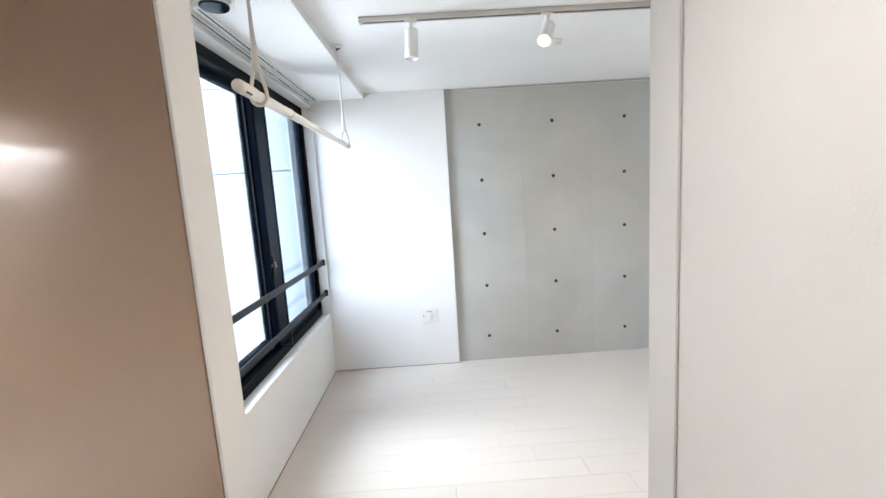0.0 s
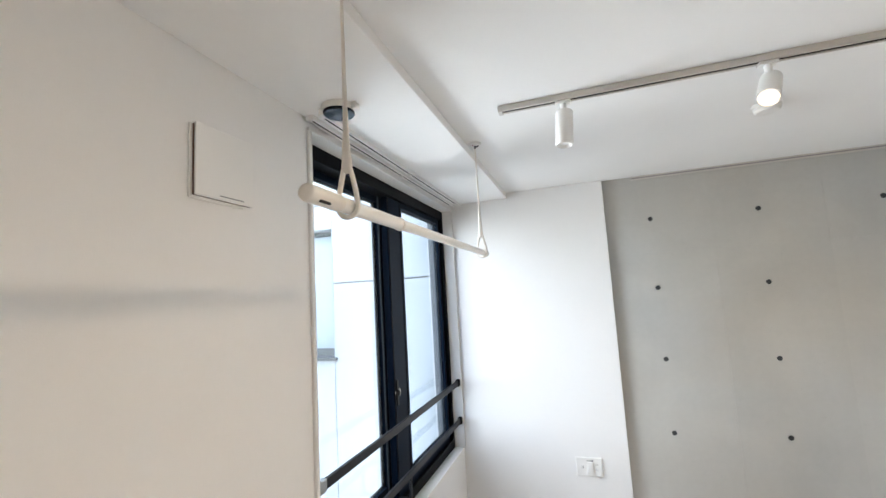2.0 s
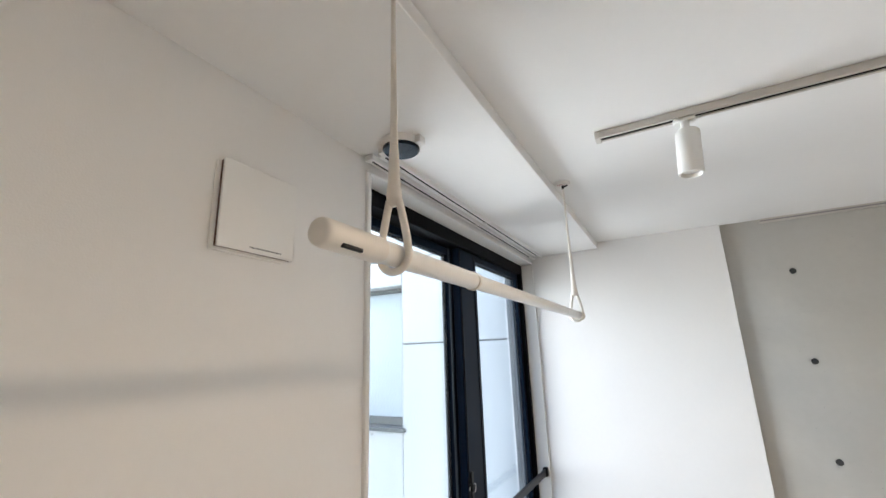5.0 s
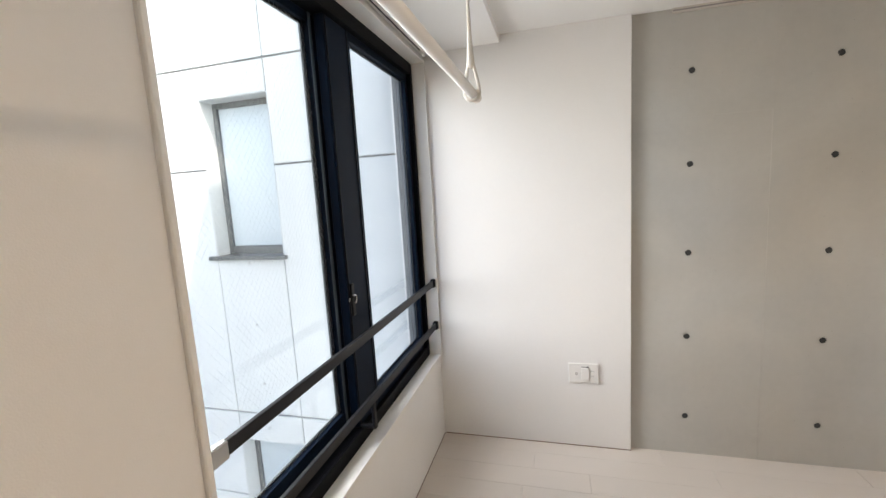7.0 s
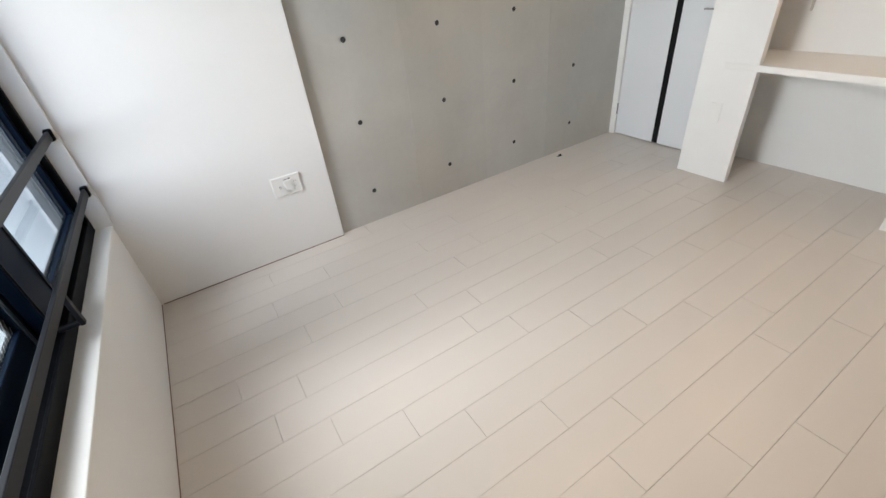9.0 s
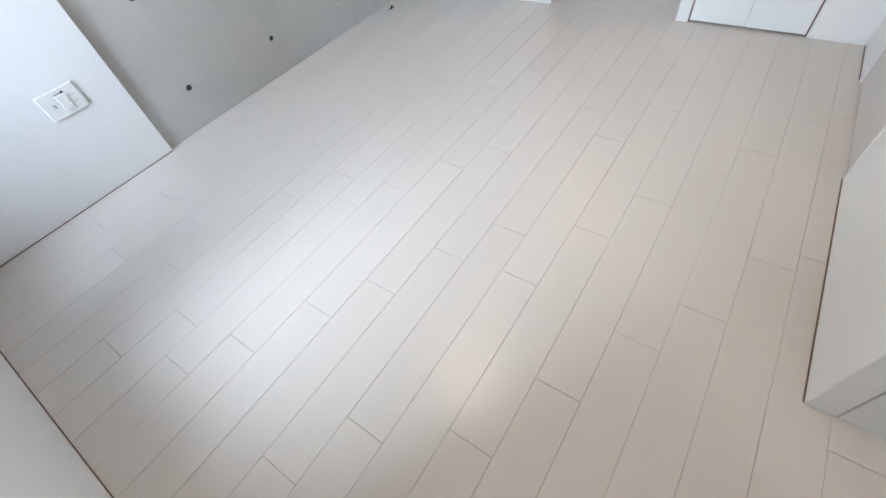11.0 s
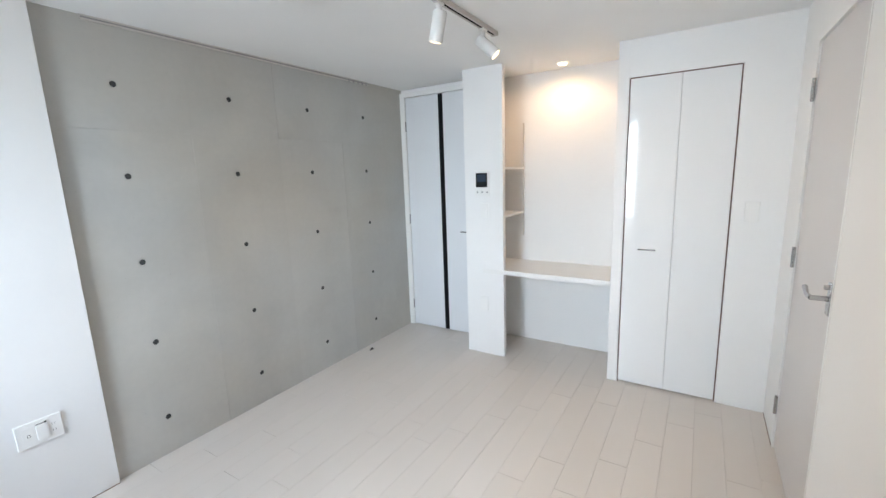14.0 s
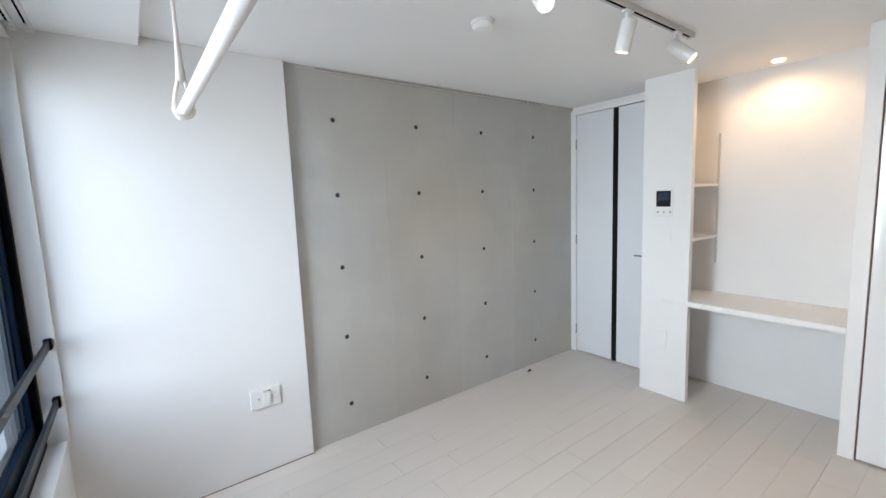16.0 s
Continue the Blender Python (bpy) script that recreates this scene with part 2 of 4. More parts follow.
def thing(name, at, label, category, group="", kind=""):
    ob = new(name)
    ob.empty_display_size = 0.05
    ob.location = at
    ORIGIN[ob] = Vector(at)
    return tagged(ob, label, category, group, kind)


def setting(name, bm, mat, label="", category="", smooth=False):
    ob = new(name, finish(name, bm, mat, smooth))
    ORIGIN[ob] = Vector((0, 0, 0))
    return tagged(ob, label, category, kind="structure")


def B():
    return bmesh.new()


# ---- plan ----
CEIL = 2.283
BEAM = 2.242                      # underside of the boxed beam
WEST, EAST = -0.95, 2.39          # window wall, closet wall
NORTH, CONC = 3.44, 3.468         # white wall, concrete wall
SOUTH, HALL = 0.585, 0.50         # room face and hall face of the wall with the openings
OPEN0, OPEN1 = -0.335, 0.285      # opening to the hall
WIN0, WIN1, SILL, HEAD = 1.746, 3.425, 0.513, 2.195
OUT = -1.15
NICHE0, NICHE1, NICHE_BACK = 1.495, 2.295, 2.86
PASS_X = 2.70
ROOF = 5.15

# ---- large structure ----
b = B()
box(b, -1.14, 3.2, -1.7, 3.8, -0.25, -0.012)
floor = setting("floor", b, SEAM, "whitewashed wood plank floor", "floor")

b = B()
box(b, OUT + 0.01, 3.2, -1.7, 3.8, CEIL, CEIL + 0.2)
setting("ceiling", b, CEILING, "white papered ceiling", "ceiling")
b = B()
box(b, WEST, -0.522, SOUTH, NORTH, BEAM, CEIL - 0.001, 0.002)
setting("ceiling_beam", b, CEILING, "shallow white boxed beam above the window", "beam")

# window wall, in pieces round the opening, up to the roof edge
b = B()
box(b, OUT, WEST, 0.541, 3.55, -6, SILL - 0.02)
box(b, OUT, WEST, 0.541, 3.55, HEAD + 0.012, ROOF)
box(b, OUT, WEST, -1.7, 0.541, CEIL + 0.2, ROOF)
box(b, OUT, WEST, -1.7, 0.541, -6, -0.2505)
box(b, OUT, WEST, 0.541, WIN0 - 0.018, SILL - 0.02, HEAD + 0.012)
box(b, OUT, WEST, WIN1 + 0.012, 3.55, SILL - 0.02, HEAD + 0.012)
wall_west = setting("wall_west", b, WALLPAPER, "white papered wall with the wide window", "wall")
# lining of the opening
b = B()
box(b, OUT + 0.06, WEST + 0.004, WIN0 - 0.018, WIN1 + 0.012, SILL - 0.02, SILL, 0.002)
box(b, OUT + 0.06, WEST + 0.012, WIN0 - 0.018, WIN0, SILL, HEAD, 0.003)
box(b, OUT + 0.06, WEST + 0.012, WIN1, WIN1 + 0.012, SILL, HEAD, 0.002)
box(b, OUT + 0.06, WEST + 0.012, WIN0 - 0.018, WIN1 + 0.012, HEAD, HEAD + 0.012, 0.002)
setting("trim", b, TRIM, "slim white lining of the window opening", "trim")

b = B()
box(b, OUT, 0.118, NORTH, 3.7, 0, CEIL, 0.0015)
setting("wall_north", b, WALLPAPER, "white papered wall beside the concrete", "wall")


def concrete_panel(x0, x1, z0, z1, y, cols, rows, h=0.04, r=0.0152, deep=0.0045):
    """The face of one cast panel, with a cup for each form tie in it."""
    b = B()
    cols, rows = [c for c in cols if x0 < c < x1], [c for c in rows if z0 < c < z1]
    xs = sorted([x0, x1] + [c + d for c in cols for d in (-h, h)])
    zs = sorted([z0, z1] + [c + d for c in rows for d in (-h, h)])
    grid = {(i, k): b.verts.new((x, y, z)) for i, x in enumerate(xs) for k, z in enumerate(zs)}
    for i in range(len(xs) - 1):
        for k in range(len(zs) - 1):
            q = [grid[i, k], grid[i + 1, k], grid[i + 1, k + 1], grid[i, k + 1]]
            if i % 2 == 0 or k % 2 == 0:
                b.faces.new(q)
                continue
            cx, cz, n = cols[i // 2], rows[k // 2], 16
            rim = [b.verts.new((cx + r * math.cos(2 * math.pi * (j - 5.5) / n), y, cz + r * math.sin(2 * math.pi * (j - 5.5) / n))) for j in range(n)]
            low = [b.verts.new((v.co.x * 0.96 + cx * 0.04, y + deep, v.co.z * 0.96 + cz * 0.04)) for v in rim]
            for s in range(4):
                run = rim[s * 4:s * 4 + 4]
                for a, c in zip(run, run[1:]):
                    b.faces.new((q[s], c, a))
                nxt = rim[(s * 4 + 4) % n]
                b.faces.new((q[s], nxt, run[-1]))
                b.faces.new((q[s], q[(s + 1) % 4], nxt))
            for j in range(n):
                b.faces.new((rim[j], rim[(j + 1) % n], low[(j + 1) % n], low[j]))
            b.faces.new(low)
    edge = [grid[i, 0] for i in range(len(xs))] + [grid[len(xs) - 1, k] for k in range(1, len(zs))]
    edge += [grid[i, len(zs) - 1] for i in range(len(xs) - 2, -1, -1)] + [grid[0, k] for k in range(len(zs) - 2, 0, -1)]
    rear = [b.verts.new(v.co + Vector((0, 0.03, 0))) for v in edge]
    for j in range(len(edge)):
        b.faces.new((edge[j], edge[(j + 1) % len(edge)], rear[(j + 1) % len(edge)], rear[j]))
    b.faces.new(rear)
    return b


def concrete_wall():
    b = B()
    box(b, 0.1185, PASS_X + 0.12, CONC + 0.031, 3.7, 0, CEIL)
    ob = setting("wall_concrete", b, CONCRETE, "bare grey fair-faced concrete wall with form-tie holes", "wall")
    cols, rows = (0.391, 0.984, 1.577, 2.169), (0.215, 0.66, 1.104, 1.549, 1.993)
    cuts = (0.1185, 0.733, 1.31, 1.905, PASS_X + 0.12)
    for i, (x0, x1) in enumerate(zip(cuts, cuts[1:])):
        for z0, z1 in ((0.0, 1.775), (1.775, CEIL)):
            proud = 0.0014 if (i + (z0 > 0)) % 2 else 0.0
            part("concrete_panel", concrete_panel(x0 + 0.0002, x1 - 0.0002, z0 + 0.0002, z1 - 0.0002, CONC - proud, cols, rows), CONCRETE, ob)
    plug = bmesh.new()
    turned(plug, ((0.0145, 0.0), (0.0148, 0.0032), (0.0142, 0.0041)), Matrix.Rotation(radians(90), 4, "X"), 16)
    me = finish("form_tie_plug", plug, PLUG)
    for cx in cols:
        for cz in rows:
            p = new("form_tie_plug", me)
            p.location, p.parent = (cx, CONC + 0.0043, cz), ob


concrete_wall()

# east side: door at the end of the passage, pillar, niche, closet
b = B()
box(b, PASS_X + 0.02, 3.0, 2.52, 3.7, 2.25, CEIL)
box(b, PASS_X + 0.08, 3.0, 2.5, 3.7, 0, 2.25)
setting("wall_passage", b, WALLPAPER, "white wall round the panelled door", "wall")
b = B()
box(b, EAST, EAST + 0.045, NICHE1, 2.625, 0, CEIL, 0.0015)
box(b, EAST + 0.045, PASS_X + 0.1, NICHE1 + 0.185, 2.6245, 0, CEIL)
setting("wall_pillar", b, WALLPAPER, "white papered wall pier beside the desk niche", "pillar")
b = B()
box(b, NICHE_BACK, 3.0, 1.3, 2.52, 0, CEIL)
setting("wall_niche", b, WALLPAPER, "white back wall of the desk niche", "wall")
b = B()
CL0, CL1, CLH = 0.843, 1.424, 2.055
box(b, EAST, 3.0, CL1 + 0.004, NICHE0, 0, CEIL, 0.0015)
box(b, EAST, 3.0, CL0 - 0.004, CL1 + 0.004, CLH + 0.004, CEIL)
box(b, EAST, 3.0, 0.3, CL0 - 0.004, 0, CEIL)
box(b, EAST + 0.06, 3.0, CL0 - 0.004, CL1 + 0.004, 0, CLH + 0.004)
setting("wall_east", b, WALLPAPER, "white papered wall round the closet", "wall")

# south wall with the grey door and the opening to the hall
DR0, DR1, DRH = 1.29, 2.02, 2.037
b = B()
box(b, DR1 + 0.012, EAST + 0.01, HALL, SOUTH, 0, CEIL)
box(b, DR0 - 0.012, DR1 + 0.012, HALL, SOUTH, DRH + 0.012, CEIL)
box(b, OPEN1, DR0 - 0.012, HALL + 0.015, SOUTH, 0, CEIL, 0.002)
box(b, DR0 - 0.012, DR1 + 0.012, HALL - 0.05, HALL - 0.005, 0, DRH + 0.012)
box(b, OPEN0 - 0.005, OPEN0, HALL + 0.0425, SOUTH + 0.035, 0, CEIL, 0.001)
box(b, OUT, OPEN0 - 0.0045, HALL + 0.065, SOUTH + 0.0345, 0, CEIL)
setting("wall_south", b, WALLPAPER, "white papered wall with a door and an opening to the hall", "wall")
b = B()
for y0, y1 in ((HALL + 0.03, SOUTH + 0.002),):
    box(b, DR0 - 0.012, DR0, y0, y1, 0, DRH, 0.001)
    box(b, DR1, DR1 + 0.012, y0, y1, 0, DRH, 0.001)
    box(b, DR0 - 0.012, DR1 + 0.012, y0, y1, DRH, DRH + 0.012, 0.001)
setting("trim", b, TRIM, "slim white door lining", "trim")

# hall behind the start of the walk
b = B()
box(b, OPEN1 + 0.002, 0.4, -1.6, HALL + 0.011, 0, CEIL)
setting("wall_hall_east", b, WALLPAPER, "white papered hall wall", "wall")
b = B()
box(b, -1.3, -1.14, -1.7, HALL + 0.0405, -0.25, CEIL)
setting("wall_hall_west", b, WALLPAPER, "white wall behind the kitchen counter", "wall")
b = B()
box(b, -1.14, 0.4, -1.7, -1.6, 0, CEIL)
setting("wall_hall_south", b, WALLPAPER, "white wall at the end of the hall", "wall")

b = B()
box(b, OPEN1 - 0.0003, OPEN1 + 0.0016, HALL + 0.0112, HALL + 0.0148, 0, CEIL - 0.001)
setting("trim", b, ALU, "dull hairline joint at the corner of the opening", "trim")

# dark sealing line along the foot of the walls
b = B()
box(b, -0.94, 0.117, NORTH - 0.003, NORTH - 0.0005, 0.0, 0.004)
box(b, WEST + 0.0005, WEST + 0.003, SOUTH + 0.04, NORTH - 0.004, 0.0, 0.004)
box(b, OPEN1 + 0.004, DR0 - 0.014, SOUTH + 0.0005, SOUTH + 0.003, 0.0, 0.005)
box(b, DR1 + 0.014, EAST - 0.001, SOUTH + 0.0005, SOUTH + 0.003, 0.0, 0.005)
setting("baseboard", b, SEAM, "thin dark sealing line along the foot of the walls", "baseboard")


# ---- outside ----
b = B()
box(b, -60, 60, -60, 60, -6.3, -6.0)
setting("ground", b, GROUND, "dark asphalt ground far below the window", "ground")

Y = 3.55
b = B()
WX0, WX1 = -2.605, -2.055
box(b, -7.0, WX0 - 0.003, Y + 0.014, Y + 0.45, -6.0, 8.0)
box(b, WX1 + 0.003, OUT - 0.001, Y + 0.014, Y + 0.45, -6.0, 8.0)
box(b, WX0 - 0.003, WX1 + 0.003, Y + 0.014, Y + 0.45, 2.2, 8.0)
box(b, WX0 - 0.003, WX1 + 0.003, Y + 0.014, Y + 0.45, -0.285, 1.115)
box(b, WX0 - 0.003, WX1 + 0.003, Y + 0.20, Y + 0.45, 1.115, 2.2)
box(b, WX0 - 0.003, WX1 + 0.003, Y + 0.20, Y + 0.45, -6.0, -0.285)
wing = setting("facade", b, OUTJOINT, "pale concrete facade of the building wing, part sunlit", "facade")
G = 0.006
LEVELS = (-6.0, -2.5, -0.757, -0.065, 1.73, 2.41, 4.2, 8.0)
for x0, x1 in ((-7.0, -5.0), (-5.0, -3.8), (-3.8, WX0), (WX1, OUT - 0.002)):
    for z0, z1 in zip(LEVELS, LEVELS[1:]):
        p = B()
        box(p, x0 + G / 2, x1 - G / 2, Y, Y + 0.03, z0 + G, z1 - G, 0.003)
        part("facade_panel", p, OUTWALL, wing)
for z0, z1 in ((4.2, 8.0), (2.41, 4.2), (2.2, 2.41), (-0.065, 1.115), (-0.285, -0.065)):
    p = B()
    box(p, WX0 + G / 2, WX1 - G / 2, Y, Y + 0.03, z0 + (G if z0 not in (2.2, -0.285) else 0), z1 - (G if z1 != 1.115 else 0), 0.003)
    part("facade_panel", p, OUTWALL, wing)


def facade_window(z0, z1):
    w = thing("facade_window", ((WX0 + WX1) / 2, Y + 0.14, z0), "recessed grey aluminium window with pale blue pane in the facade", "window", "windows of the facade")
    f = B()
    for a, c in ((WX0, WX0 + 0.035), (WX1 - 0.035, WX1)):
        box(f, a, c, Y + 0.12, Y + 0.19, z0, z1, 0.003)
    box(f, WX0 + 0.035, WX1 - 0.035, Y + 0.12, Y + 0.19, z1 - 0.04, z1, 0.003)
    box(f, WX0 + 0.035, WX1 - 0.035, Y + 0.12, Y + 0.19, z0, z0 + 0.06, 0.003)
    fr = part("window_frame", f, OUTMETAL, w)
    g = B()
    box(g, WX0 + 0.034, WX1 - 0.034, Y + 0.145, Y + 0.152, z0 + 0.055, z1 - 0.035)
    part("pane", g, SKY_PANE, w, "glass pane with the sky's reflection put into its pale blue colour")
    r = B()
    for a, c in ((WX0 + 0.0005, WX0 + 0.004), (WX1 - 0.004, WX1 - 0.0005)):
        box(r, a, c, Y + 0.005, Y + 0.12, z0, z1)
    box(r, WX0 + 0.004, WX1 - 0.004, Y + 0.005, Y + 0.12, z1 - 0.004, z1 - 0.0005)
    part("reveal", r, OUTWALL, w, "pale painted reveal")
    s = B()
    box(s, WX0 - 0.05, WX1 + 0.03, Y - 0.035, Y + 0.14, z0 - 0.022, z0 + 0.004, 0.003)
    part("window_sill", s, OUTMETAL, w, "projecting grey metal sill")


facade_window(1.118, 2.2)
facade_window(-1.45, -0.285)
tie = B()
turned(tie, ((0.012, 0.0), (0.011, 0.004)), Matrix.Rotation(radians(90), 4, "X"), 12)
tie = finish("form_tie_plug", tie, OUTPLUG)
for x, zs in ((-2.34, (1.065, 0.62, 0.172, -0.176, 2.70)), (-1.626, (2.32, 1.961, 1.517, 1.067, 0.62, 0.172))):
    for z in zs:
        p = new("form_tie_plug", tie)
        p.location, p.parent = (x, Y + 0.001, z), wing


# ---- window ----
def sliding_window():
    w = thing("window_1", (-1.05, (WIN0 + WIN1) / 2, SILL), "wide black aluminium sliding window", "window", kind="structure")
    f = B()
    x0, x1 = -1.125, -1.012
    xo = -1.076
    box(f, xo, x1, WIN0, WIN0 + 0.03, SILL, HEAD, 0.002)
    box(f, xo, x1, WIN1 - 0.03, WIN1, SILL, HEAD, 0.002)
    box(f, x0, x1, WIN0 + 0.03, WIN1 - 0.03, HEAD - 0.06, HEAD, 0.002)
    box(f, x0, x1, WIN0 + 0.03, WIN1 - 0.03, SILL, SILL + 0.05, 0.002)
    box(f, x1 - 0.005, x1 + 0.004, WIN0 + 0.03, WIN1 - 0.03, SILL + 0.05, SILL + 0.062, 0.001)
    part("window_frame", f, BLACK, w, "black aluminium frame")
    for y0, y1, d in ((WIN0, WIN0 + 0.03, 0.008), (WIN1 - 0.03, WIN1, -0.008)):
        f = B()
        box(f, x0, -1.098, y0, y1, SILL, HEAD, 0.002)
        box(f, -1.0978, xo - 0.0003, min(y0, y0 - d), max(y1, y1 - d) - 0.009, SILL + 0.051, HEAD - 0.061, 0.001)
        part("outer_jamb", f, JAMB, w, "pale grey outer jamb")

    def sash(y0, y1, xa, xb, wide0, wide1, wired):
        s = B()
        z0, z1 = SILL + 0.05, HEAD - 0.06
        box(s, xa, xb, y0, y0 + wide0, z0, z1, 0.003)
        box(s, xa, xb, y1 - wide1, y1, z0, z1, 0.003)
        box(s, xa, xb, y0 + wide0, y1 - wide1, z1 - 0.035, z1, 0.002)
        box(s, xa, xb, y0 + wide0, y1 - wide1, z0, z0 + 0.075, 0.002)
        sa = part("sash", s, NAVY, w, "blue-black sliding sash")
        xm = (xa + xb) / 2
        k = B()
        lip = 0.020 if wired else 0.006
        for ya, yb in ((y0 + wide0, y0 + wide0 + 0.006), (y1 - wide1 - lip, y1 - wide1)):
            box(k, xm - 0.010, xm - 0.0035, ya, yb, z0 + 0.075, z1 - 0.035)
        box(k, xm - 0.010, xm - 0.0035, y0 + wide0 + 0.006, y1 - wide1 - lip, z1 - 0.043, z1 - 0.035)
        box(k, xm - 0.010, xm - 0.0035, y0 + wide0 + 0.006, y1 - wide1 - lip, z0 + 0.075, z0 + 0.083)
        part("gasket", k, GASKET, sa)
        g = B()
        box(g, xm - 0.003, xm + 0.003, y0 + wide0 + 0.001, y1 - wide1 - 0.001, z0 + 0.076, z1 - 0.036)
        pane = part("pane", g, PANE if wired else PANE_GREY, sa, "wired glass pane" if wired else "clear glass pane with a grey tint")
        pane.visible_shadow = False
        if wired:
            g = B()
            ya, yb, za, zb = y0 + wide0 + 0.002, y1 - wide1 - 0.002, z0 + 0.077, z1 - 0.037
            verts, faces = [], []
            step, r = 0.017, 0.00030
            for sgn in (1, -1):
                c = -4.0
                while c < 4.0:
                    # the line z = za + c + sgn * 1.35 * (y - ya), clipped to the pane
                    ends = []
                    lo, hi = ya, yb
                    t0, t1 = (za - za - c) / (sgn * 1.35) + ya, (zb - za - c) / (sgn * 1.35) + ya
                    lo, hi = max(lo, min(t0, t1)), min(hi, max(t0, t1))
                    if hi - lo > 0.004:
                        i = len(verts)
                        for yy in (lo, hi):
                            zz = za + c + sgn * 1.35 * (yy - ya)
                            for dx, dz in ((r, 0), (0, r * 1.3), (-r, 0), (0, -r * 1.3)):
                                verts.append((xm + dx, yy, zz + dz))
                        faces += [(i + j, i + (j + 1) % 4, i + 4 + (j + 1) % 4, i + 4 + j) for j in range(4)]
                    c += step * 1.68
            o = ORIGIN[sa]
            me = bpy.data.meshes.new("wire_mesh")
            me.from_pydata([(x - o.x, y - o.y, z - o.z) for x, y, z in verts], [], faces)
            me.materials.append(WIRE)
            ob = new("wire_mesh", me)
            ob.parent = sa
            tagged(ob, "fine diagonal wires inside the glass", kind="stuff")
        return sa

    mid = 2.562
    sash(WIN0 + 0.03, 2.62, -1.112, -1.082, 0.035, 0.115, True)
    sash(2.53, WIN1 - 0.03, -1.072, -1.036, 0.20, 0.03, False)
    for y0, y1, x, mat in ((2.508, 2.513, -1.0815, RIB), (2.518, 2.523, -1.0815, RIB), (2.541, 2.5435, -1.0355, GUARD), (2.700, 2.7025, -1.0355, GUARD)):
        r = B()
        box(r, x - 0.004, x + 0.0035, y0, y1, SILL + 0.05, HEAD - 0.06)
        part("stile_rib", r, mat, w, "thin vertical rib of the meeting stiles")
    lk = B()
    turned(lk, ((0.020, 0.0), (0.020, 0.006), (0.013, 0.012)), Matrix.Translation((-1.036, mid - 0.003, 1.088)) @ Matrix.Rotation(radians(90), 4, "Y"), 20)
    box(lk, -1.036, -1.026, mid - 0.016, mid + 0.012, 1.022, 1.150, 0.004)
    lock = part("crescent_lock", lk, DARK, w, "black crescent lock", True)
    lv = B()
    for i in range(9):
        a0, a1 = radians(-80 + i * 20), radians(-60 + i * 20)
        rod(lv, (-1.019, mid - 0.010 + 0.017 * math.cos(a0), 1.090 + 0.017 * math.sin(a0)),
            (-1.019, mid - 0.010 + 0.017 * math.cos(a1), 1.090 + 0.017 * math.sin(a1)), 0.0035, seg=8)
    rod(lv, (-1.026, mid - 0.040, 1.086), (-1.026, mid - 0.034, 1.100), 0.0035, seg=8)
    part("lever", lv, STEEL, lock, "chrome lever")


sliding_window()


def window_guard():
    g = thing("window_guard", (-0.962, (WIN0 + WIN1) / 2, 0.70), "two black flat guard bars across the window", "guard rail")
    for z in (0.70, 0.957):
        p = B()
        box(p, -0.968, -0.954, WIN0 + 0.055, WIN1 - 0.028, z - 0.018, z + 0.018, 0.002)
        part("bar", p, GUARD, g)
        p = B()
        box(p, -0.972, -0.950, WIN0 + 0.001, WIN0 + 0.056, z - 0.022, z + 0.022, 0.003)
        part("end_bracket", p, STEEL, g, "satin steel end bracket")
        p = B()
        box(p, -0.974, -0.948, WIN1 - 0.030, WIN1 - 0.001, z - 0.024, z + 0.024, 0.003)
        part("end_bracket", p, BLACK, g)
    p = B()
    box(p, -0.968, -0.955, 2.51, 2.532, 0.575, 0.682, 0.002)
    box(p, -1.021, -0.968, 2.512, 2.530, 0.577, 0.589, 0.001)
    part("post", p, GUARD, g, "short black support post")


window_guard()


# ---- ceiling things ----
def curtain_rail():
    c = thing("curtain_rail", (-0.90, 2.58, BEAM), "white double curtain rail under the beam", "curtain rail")
    for x in (-0.925, -0.875):
        p = B()
        y0, y1 = 1.718, 3.41
        box(p, x - 0.014, x - 0.004, y0, y1, BEAM - 0.0180, BEAM - 0.0010, 0.001)
        box(p, x + 0.004, x + 0.014, y0, y1, BEAM - 0.0180, BEAM - 0.0010, 0.001)
        rail = part("rail", p, TRIM, c)
        p = B()
        box(p, x - 0.0038, x + 0.0038, y0 + 0.003, y1 - 0.003, BEAM - 0.0165, BEAM - 0.0015)
        part("slot", p, SLOT, rail, "dark slot")
        for y in (y0, y1):
            p = B()
            box(p, x - 0.016, x + 0.016, y - 0.008, y + 0.008, BEAM - 0.0210, BEAM - 0.0005, 0.003)
            part("end_cap", p, PLASTIC, rail)
        for y in (2.5, 3.33, 3.37):
            p = B()
            box(p, x - 0.010, x + 0.010, y - 0.006, y + 0.006, BEAM - 0.0270, BEAM - 0.0160, 0.002)
            part("runner", p, PLASTIC, rail)


curtain_rail()


